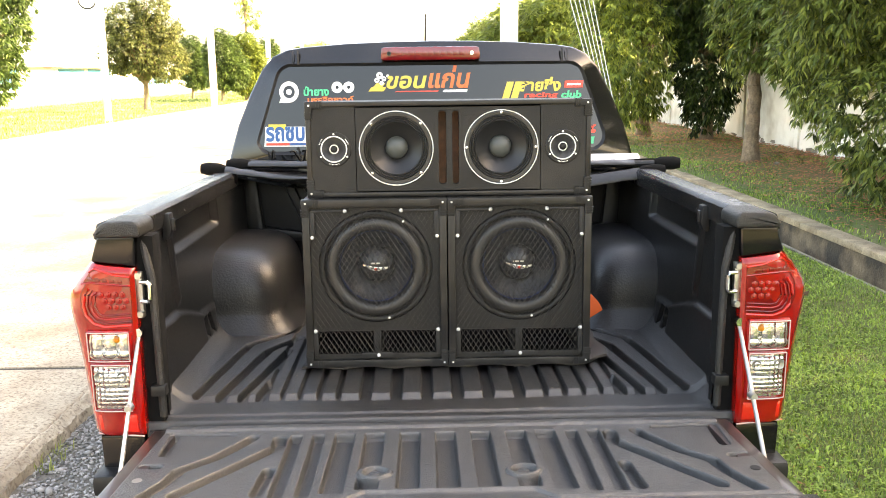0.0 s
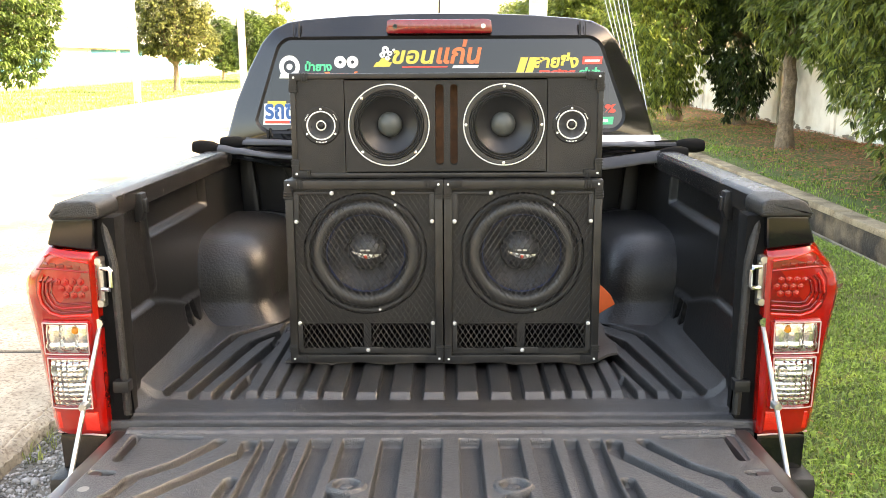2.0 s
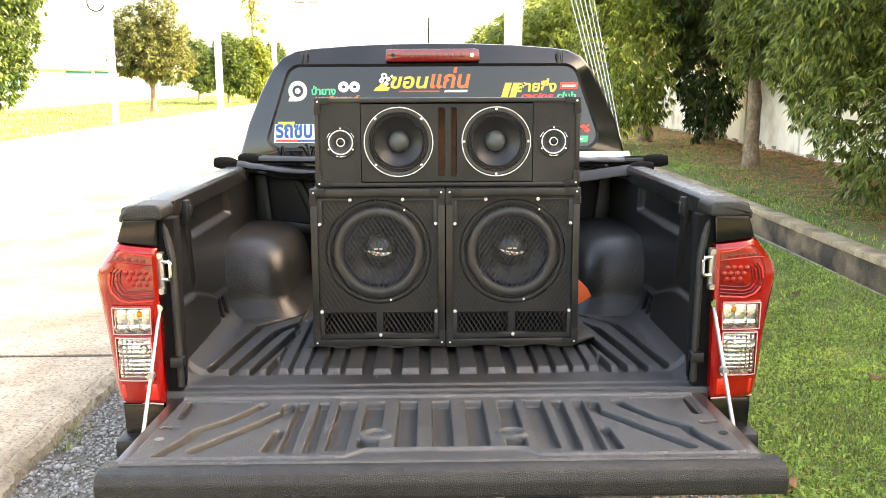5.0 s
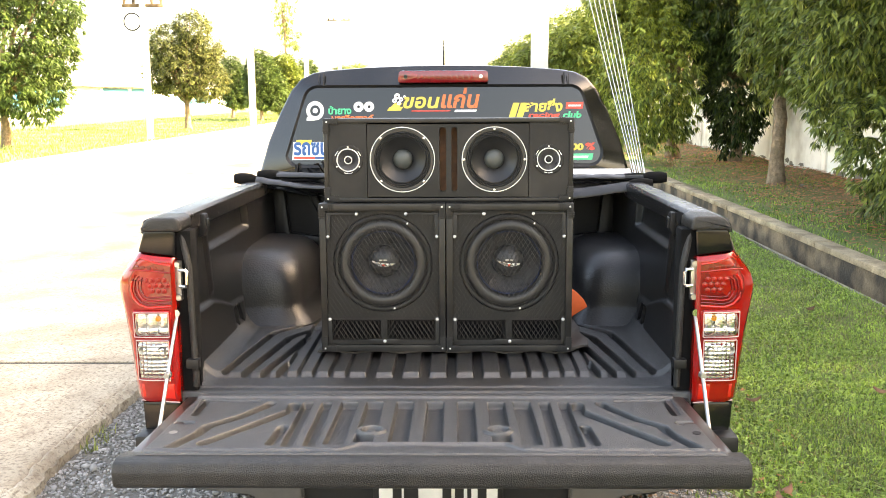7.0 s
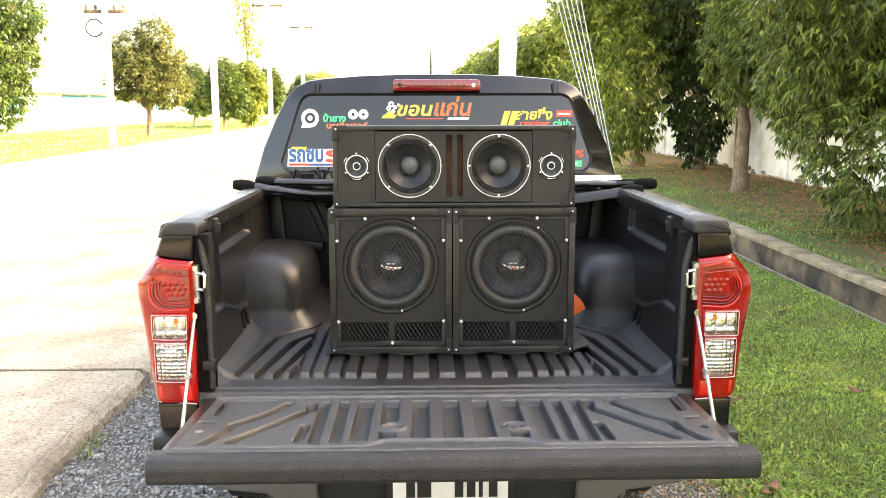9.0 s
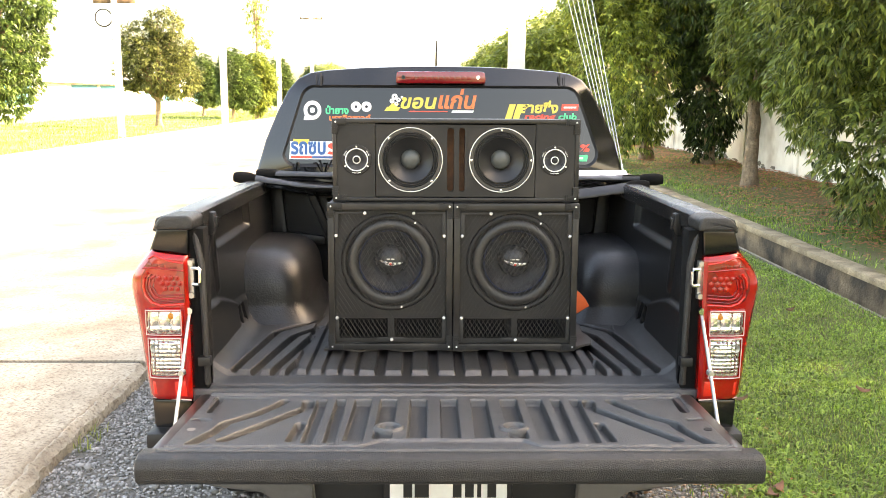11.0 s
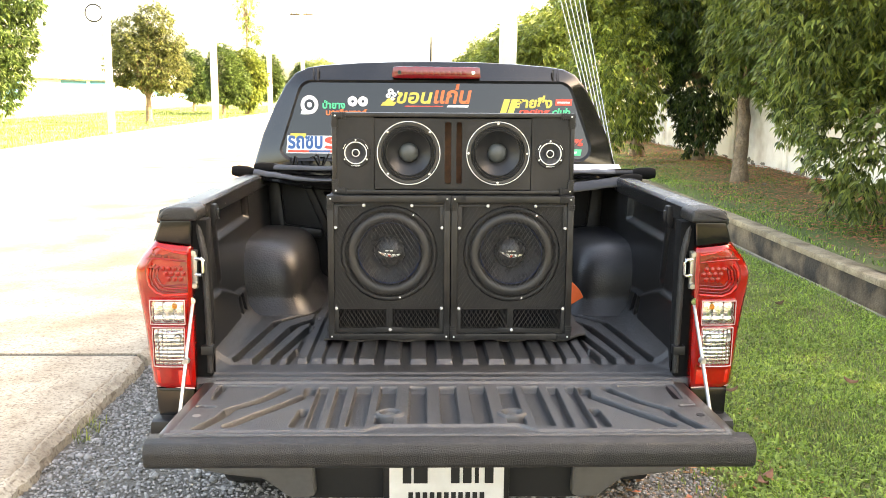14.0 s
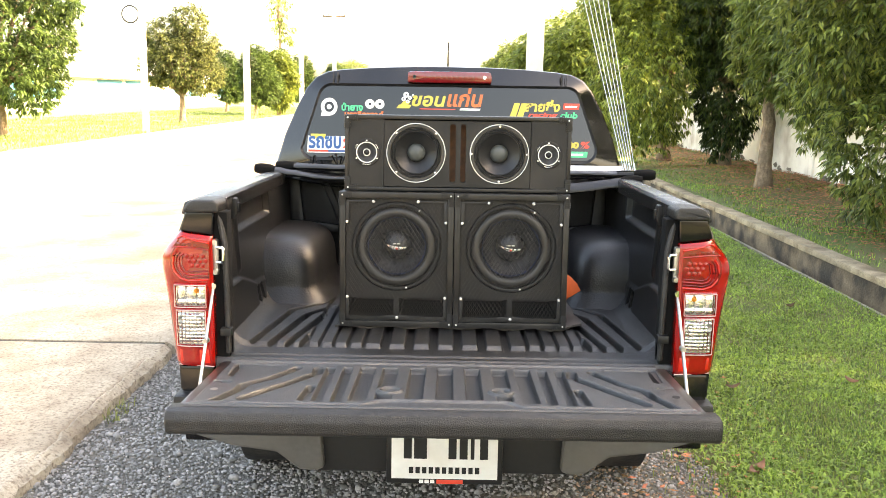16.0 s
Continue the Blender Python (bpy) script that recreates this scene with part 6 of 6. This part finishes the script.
near_tree = tree("mango_tree", "leafy mango tree with drooping leaves beside the wall", (6.1, 6.9, G), 1.9, 0.15,
                 [(-0.4, 0.2, 3.1, 2.0, 2.0, 1.7), (-1.5, 0.7, 2.5, 1.0, 1.2, 1.0), (-1.12, 0.3, 1.05, 0.80, 0.9, 1.0), (0.2, 1.6, 2.2, 1.2, 1.2, 1.3), (-0.6, -1.2, 3.2, 1.5, 1.4, 1.3), (-1.50, 1.7, 1.75, 0.45, 0.6, 0.80)], 7200, 12, 0.104, 0.034, 0.8, "leaf_near", 11)
# extra trees added beyond the wall, mostly unseen, to keep sun off truck and lawn
for x, y, k, size in ((8.7, 1.0, 95, 1.5), (8.8, -3.2, 210, 1.6), (9.0, 5.2, 250, 1.5), (9.4, 9.8, 300, 1.5), (9.3, 14.6, 30, 1.4)):
    copy_thing(near_tree, SLOPE @ pose(x, y, G, 0, 0, k) @ Matrix.Scale(size, 4))
tree("mango_tree", "leafy mango tree with a bare pale trunk", (5.42, 12.7, G), 1.75, 0.125,
     [(0.95, 0.0, 3.1, 1.6, 1.8, 1.6), (0.55, -0.9, 2.5, 1.1, 1.1, 1.0), (1.5, -0.4, 2.0, 0.9, 1.0, 0.85), (0.6, 0.4, 4.3, 1.5, 1.6, 1.2), (0.25, -0.35, 1.95, 0.75, 0.7, 0.55)], 6600, 11, 0.122, 0.039, 0.8, "leaf", 12)
tree("mango_tree", "dense mango tree hanging low over the lawn", (5.2, 19.2, G), 1.6, 0.15,
     [(-0.85, -1.4, 2.15, 1.2, 1.3, 2.0), (0.0, 0.0, 4.1, 2.1, 2.1, 1.7), (-0.7, -0.8, 3.9, 1.5, 1.5, 1.5)], 6000, 11, 0.138, 0.044, 0.9, "leaf_yellow", 13)
# added for the shadowed band of foliage; its shade is in the leaf colour
tree("mango_tree", "mango tree hanging low beside the wall, leaves coloured dark for shade", (6.15, 17.4, G), 1.6, 0.12,
     [(-0.05, 0.0, 1.75, 0.72, 0.8, 1.55), (-0.25, 0.1, 3.6, 1.25, 1.3, 1.7)], 3300, 11, 0.138, 0.044, 0.9, "leaf_dark", 17)
tree("mango_tree", "yellow-green mango tree further along the wall", (5.1, 27.2, G), 1.4, 0.15,
     [(-0.1, 0, 2.6, 2.1, 2.1, 2.1), (-0.9, -0.6, 2.2, 1.5, 1.5, 1.7)], 2400, 9, 0.24, 0.075, 0.8, "leaf_light", 14)
far_tree = tree("mango_tree", "yellow-green mango tree further along the wall", (4.9, 36.5, G), 1.4, 0.15,
                [(-0.1, 0, 2.6, 2.3, 2.3, 2.2), (-1.0, -0.5, 2.0, 1.5, 1.5, 1.6)], 1900, 9, 0.30, 0.10, 0.7, "leaf_light", 15)
for x, y, k in ((4.7, 47, 40), (4.6, 59, 110), (4.4, 74, 200), (5.2, 90, 300)):
    copy_thing(far_tree, SLOPE @ pose(x, y, G, 0, 0, k))
tree("roadside_tree", "bushy roadside tree on the far verge", (-15.0, 27.4, 0), 1.5, 0.17,
     [(0, 0, 3.6, 2.5, 2.4, 2.4), (1.2, -0.6, 2.0, 1.3, 1.4, 1.2), (-0.6, 0.3, 5.3, 1.8, 1.8, 1.5), (1.9, 0, 4.6, 1.0, 1.0, 0.9), (1.5, 0.3, 3.2, 1.0, 1.0, 0.8)], 3300, 9, 0.19, 0.075, 0.6, "leaf_sunny", 21, group="roadside trees")
tree("roadside_tree", "olive-green round-crowned roadside tree", (-13.5, 42.8, 0), 1.3, 0.17,
     [(0, 0, 3.1, 1.6, 1.7, 1.5), (-0.75, 0, 4.1, 1.1, 1.2, 1.1), (0.9, 0.2, 2.4, 1.2, 1.3, 1.0), (0.45, 0, 5.0, 0.9, 0.9, 0.8), (-1.2, 0, 2.6, 0.9, 1.0, 0.8), (1.1, 0, 3.9, 0.8, 0.9, 0.7)], 3000, 9, 0.17, 0.070, 0.5, "leaf_olive", 22, group="roadside trees")
lefty = tree("roadside_tree", "bright green roadside tree beside the poles", (-12.9, 57.2, 0), 0.9, 0.13,
             [(0, 0, 2.7, 1.15, 1.15, 1.9), (0.7, 0.5, 2.0, 1.0, 1.0, 1.3)], 1700, 9, 0.22, 0.085, 0.4, "leaf_sunny", 23, group="roadside trees")
copy_thing(lefty, SLOPE @ pose(-12.4, 62.5, 0, 0, 0, 120))
dark_bush = tree("roadside_tree", "dark green roadside tree beside the poles", (-11.9, 60.0, 0), 0.8, 0.13,
                 [(0, 0, 2.4, 1.3, 1.3, 1.9)], 900, 9, 0.32, 0.13, 0.3, "leaf", 24, group="roadside trees")
for x, y, k in ((-12.6, 74, 60), (-12.2, 92, 170), (-13, 110, 240), (-17, 66, 20)):
    copy_thing(lefty, SLOPE @ pose(x, y, 0, 0, 0, k))
tree("eucalyptus", "thin pale tall tree in the distance", (-20, 104, 0), 9.0, 0.16,
     [(0, 0, 11, 1.6, 1.6, 2.6), (0.8, 0, 8.2, 1.2, 1.2, 1.6), (-0.4, 0, 14, 1.3, 1.3, 2.0)], 170, 9, 0.5, 0.13, 0.9, "leaf_light", 25, 0.3, group="roadside trees")
tree("eucalyptus", "thin pale tall tree in the distance", (-14.6, 128, 0), 3.6, 0.16,
     [(0, 0, 4.9, 2.6, 2, 1.2), (1.8, 0, 4.3, 1.8, 2, 1.0)], 300, 9, 0.5, 0.15, 0.6, "leaf_light", 26, 0.3, group="roadside trees")

def blades(name, label, rng, x, y, z, h, w, m, lean=0.5):
    """Grass: one bent blade for each place."""
    n = len(x)
    a = rng.uniform(0, 2 * np.pi, n)
    hh, ww = h * rng.uniform(0.5, 1.4, n), w * rng.uniform(0.7, 1.3, n)
    l = rng.uniform(0.1, 1.0, n) * lean
    dx, dy = np.cos(a), np.sin(a)
    base = np.stack([x, y, z - 0.005], 1)
    side = np.stack([-dy, dx, 0 * dx], 1) * ww[:, None] * 0.5
    mid = base + np.stack([dx * l * hh * 0.35, dy * l * hh * 0.35, hh * 0.6], 1)
    tip = base + np.stack([dx * l * hh * 1.1, dy * l * hh * 1.1, hh * (1 - 0.35 * l)], 1)
    V = np.stack([base - side, base + side, mid + side * 0.9, mid - side * 0.9, tip], 1).reshape(-1, 3)
    i = np.arange(n)[:, None] * 5
    F = np.concatenate([i + np.array([0, 1, 2]), i + np.array([0, 2, 3]), i + np.array([3, 2, 4])], 0)
    ob = new(name, np_mesh(name, V, F, m))
    ob.matrix_basis = SLOPE
    return tagged(ob, label, "grass", "", "stuff")


def swell_np(x, y, k):
    return k * (np.sin(x * 2.3 + 1.1 * np.sin(y * 0.9)) * 0.5 + np.sin(y * 1.7 + 0.6 * np.sin(x * 1.9)) * 0.5)


def field(rng, n, x0, x1, y0, y1, near=2.0, soft=None):
    """Places thinning out with distance."""
    u = rng.uniform(0, 1, n)
    y = y0 + near * ((1 + (y1 - y0) / near) ** u - 1)
    x = rng.uniform(x0, x1, n)
    return x, y


rng = np.random.default_rng(7)
x, y = field(rng, 330000, 0.80, 3.30, -0.9, 40, 3.0)
ys = np.linspace(-9, 70, 3000)
edges = np.array([lawn_edge(v) for v in ys])
wob = np.interp(y, ys, edges) + rng.normal(0.04, 0.07, len(y))
patchy = np.sin(x * 5.1 + 2 * np.sin(y * 1.3)) * np.sin(y * 3.7 + 1.5 * np.sin(x * 2.1)) + rng.normal(0, 0.6, len(x))
ok = (x > wob) & (patchy > -0.95 + 0.75 * np.clip(1.9 - x, 0, 1))
x, y = x[ok], y[ok]
blades("lawn_grass", "short bright green lawn grass", rng, x, y, 0.018 + swell_np(x, y, 0.03), 0.030, 0.0040, "blade", 1.5)
x, y = field(rng, 60000, 0.95, 3.27, -0.9, 18, 3.0)
ok = (x > np.interp(y, ys, edges) + 0.1) & (np.sin(x * 4.3 + 1.5 * np.sin(y * 2.2)) * np.sin(y * 2.9 + 1.2 * np.sin(x * 3.3)) + rng.normal(0, 0.35, len(x)) > -0.08)
x, y = x[ok], y[ok]
blades("lawn_weeds", "broad-leaved low weeds among the lawn", rng, x, y, 0.024 + swell_np(x, y, 0.03), 0.024, 0.0125, "weed", 2.0)
x, y = field(rng, 26000, 0.9, 3.3, -0.9, 14, 3.0)
ok = np.sin(x * 3.1 + y) * np.sin(y * 2.3 - x) + rng.normal(0, 0.4, len(x)) - 0.5 * (x - 1.2) > 0
x, y = x[ok], y[ok]
blades("lawn_dry_grass", "dry yellowish blades among the lawn", rng, x, y, 0.018 + swell_np(x, y, 0.03), 0.036, 0.0045, "dryblade", 1.4)
x, y = field(rng, 65000, 3.86, 7.1, 0.5, 50, 5.0)
ok = np.sin(x * 2.1 + np.sin(y * 0.7) * 2) * np.sin(y * 1.1 + x) + rng.normal(0, 0.5, len(x)) > -0.1 + 0.28 * np.clip(x - 5.0, 0, 2)
x, y = x[ok], y[ok]
blades("upper_grass", "sparse grass on the upper lawn", rng, x, y, 0.135 + swell_np(x, y, 0.05), 0.045, 0.009, "blade", 1.2)
x, y = field(rng, 46000, -22, -10.95, 12, 90, 15.0)
blades("verge_grass", "sunlit grass of the far verge", rng, x, y, -0.02 + swell_np(x, y, 0.06), 0.12, 0.030, "verge_blade", 0.8)
x, y = field(rng, 700, -1.72, -1.62, 0.2, 4.0, 2.0)
ok = np.sin(y * 5.0) > 0.75
blades("edge_weeds", "small weeds along the broken road edge", rng, x[ok], y[ok], np.full(ok.sum(), 0.0), 0.06, 0.005, "dryblade", 1.0)

# gravel: squashed rough stones
ICO = bmesh.new()
bmesh.ops.create_icosphere(ICO, subdivisions=1, radius=1.0)
IV = np.array([v.co[:] for v in ICO.verts])
IF = np.array([[v.index for v in f.verts] for f in ICO.faces])
ICO.free()


def stones(name, label, x, y, z, size, m):
    n = len(x)
    s = size[:, None, None] * rng.uniform(0.55, 1.2, (n, 1, 3)) * np.array([1, 1, 0.75])
    V = IV[None] * (1 + rng.normal(0, 0.12, (n, len(IV), 1))) * s
    a = rng.uniform(0, 6.28, n)
    ca, sa = np.cos(a)[:, None], np.sin(a)[:, None]
    V = np.stack([V[..., 0] * ca - V[..., 1] * sa, V[..., 0] * sa + V[..., 1] * ca, V[..., 2]], -1)
    V += np.stack([x, y, z], 1)[:, None]
    F = IF[None] + (np.arange(n) * len(IV))[:, None, None]
    ob = new(name, np_mesh(name, V.reshape(-1, 3), F.reshape(-1, 3), m))
    ob.matrix_basis = SLOPE
    return tagged(ob, label, "gravel", "", "stuff")


n = 46000
y = -0.4 + 5.2 * rng.uniform(0, 1, n) ** 1.5
x = -1.70 + 2.95 * rng.uniform(0, 1, n) ** 1.15
stones("gravel", "loose grey gravel on the road shoulder", x, y, 0.004 + swell_np(x, y, 0.012), 0.0065 + 0.006 * rng.uniform(0, 1, n) ** 2.5, "gravel")
m = 9000
dx, dy = 0.55 + 0.75 * rng.uniform(0, 1, m), -0.9 + 4.5 * rng.uniform(0, 1, m) ** 1.6
stones("dirt_gravel", "brown gritty gravel where the lawn begins", dx, dy, 0.006 + swell_np(dx, dy, 0.012), 0.0045 + 0.006 * rng.uniform(0, 1, m) ** 2.5, "brown_gravel")
n = 260
stones("coarse_gravel", "larger pale stones among the gravel", rng.uniform(-1.66, 1.0, n), -0.4 + 4.5 * rng.uniform(0, 1, n) ** 1.5, np.full(n, 0.012), rng.uniform(0.014, 0.026, n), "gravel")

n = 9000
x, y = rng.uniform(-1.70, 1.0, n), rng.uniform(-5.0, -0.4, n)
stones("sparse_gravel", "loose grey gravel further back on the shoulder", x, y, 0.004 + swell_np(x, y, 0.012), 0.010 + 0.008 * rng.uniform(0, 1, n) ** 2.5, "gravel")
n = 30000
x, y = rng.uniform(0.95, 3.28, n), rng.uniform(-6.0, -0.9, n)
blades("lawn_grass", "short bright green lawn grass", rng, x, y, 0.018 + swell_np(x, y, 0.03), 0.035, 0.010, "blade", 1.5)

# dry leaves on the near lawn, one by one, and litter under the trees
leaf_bm = grid(6, 4, lambda u, v: ((u - 0.5) * 0.078, (v - 0.5) * 0.040 * math.sin(math.pi * min(0.98, u + 0.02)) ** 0.6, 0.012 * math.cos((v - 0.5) * 3) + 0.012 * (u - 0.5) ** 2 * 4))
first = part("dry_leaf", leaf_bm, "dry", None, "curled red-brown dry leaf on the lawn", smooth=60)
tagged(first, "", "leaf", "dry leaves on the lawn")
spots = [(1.52, 2.55), (1.62, 2.05), (1.40, 0.95), (1.35, 0.88), (1.95, 3.6), (1.15, 0.45), (1.85, 0.55), (1.18, 1.30), (2.35, 2.2), (2.7, 4.1)]
first.matrix_basis = SLOPE @ pose(spots[0][0], spots[0][1], 0.045, 12, 8, 20)
for k, (px, py) in enumerate(spots[1:]):
    copy_thing(first, SLOPE @ pose(px, py, 0.045, 10 * (k % 3), -8 + 6 * (k % 4), 47 * k))
n = 24000
x, y = field(rng, n, 3.9, 7.1, 3.5, 26, 8.0)
x = 3.9 + 3.2 * ((x - 3.9) / 3.2) ** 0.50
c = np.stack([x, y, np.full(n, 0.15)], 1)
V, F = leaves(rng, c, np.zeros((n, 3)), 1, 0.085, 0.036, 0.0)
V[:, 2] = 0.165 + swell_np(V[:, 0], V[:, 1], 0.05) + np.abs(V[:, 2] - 0.15) * 0.2
m = 420
lx, ly = 0.78 + 0.9 * rng.uniform(0, 1, m) ** 1.6, -0.7 + 3.2 * rng.uniform(0, 1, m) ** 1.5
V2, F2 = leaves(rng, np.stack([lx, ly, np.full(m, 0.15)], 1), np.zeros((m, 3)), 1, 0.045, 0.022, 0.0)
V2[:, 2] = 0.026 + swell_np(V2[:, 0], V2[:, 1], 0.03) + np.abs(V2[:, 2] - 0.15) * 0.2
ob = new("lawn_litter", np_mesh("lawn_litter", V2, F2, "litter"))
ob.matrix_basis = SLOPE
tagged(ob, "small brown dead leaves along the lawn edge", "leaves", "", "stuff")
ob = new("leaf_litter", np_mesh("leaf_litter", V, F, "litter"))
ob.matrix_basis = SLOPE
tagged(ob, "brown fallen leaves under the trees", "leaves", "", "stuff")
stones("small_rock", "pale rock beside the tree trunk", np.array([5.62]), np.array([12.1]), np.array([0.15]), np.array([0.09]), "edge")

# grit lying on the liner
n = 170
gx, gy = rng.uniform(-0.62, 0.62, n), rng.uniform(0.012, 0.33, n)
gz = floor_height(gx, gy) + 0.0006
grit = stones("bed_grit", "pale grit scattered over the bed liner", gx, gy, gz, rng.uniform(0.0008, 0.0024, n), "edge")
grit.matrix_basis = Matrix.Identity(4)
n = 70
gx, gy = rng.uniform(-0.55, 0.55, n), rng.uniform(-0.50, -0.10, n)
grit = stones("gate_grit", "pale grit scattered over the tailgate", gx, gy, gate_height(gx, gy) + 0.0005, rng.uniform(0.0007, 0.0018, n), "edge")
grit.matrix_basis = Matrix.Identity(4)
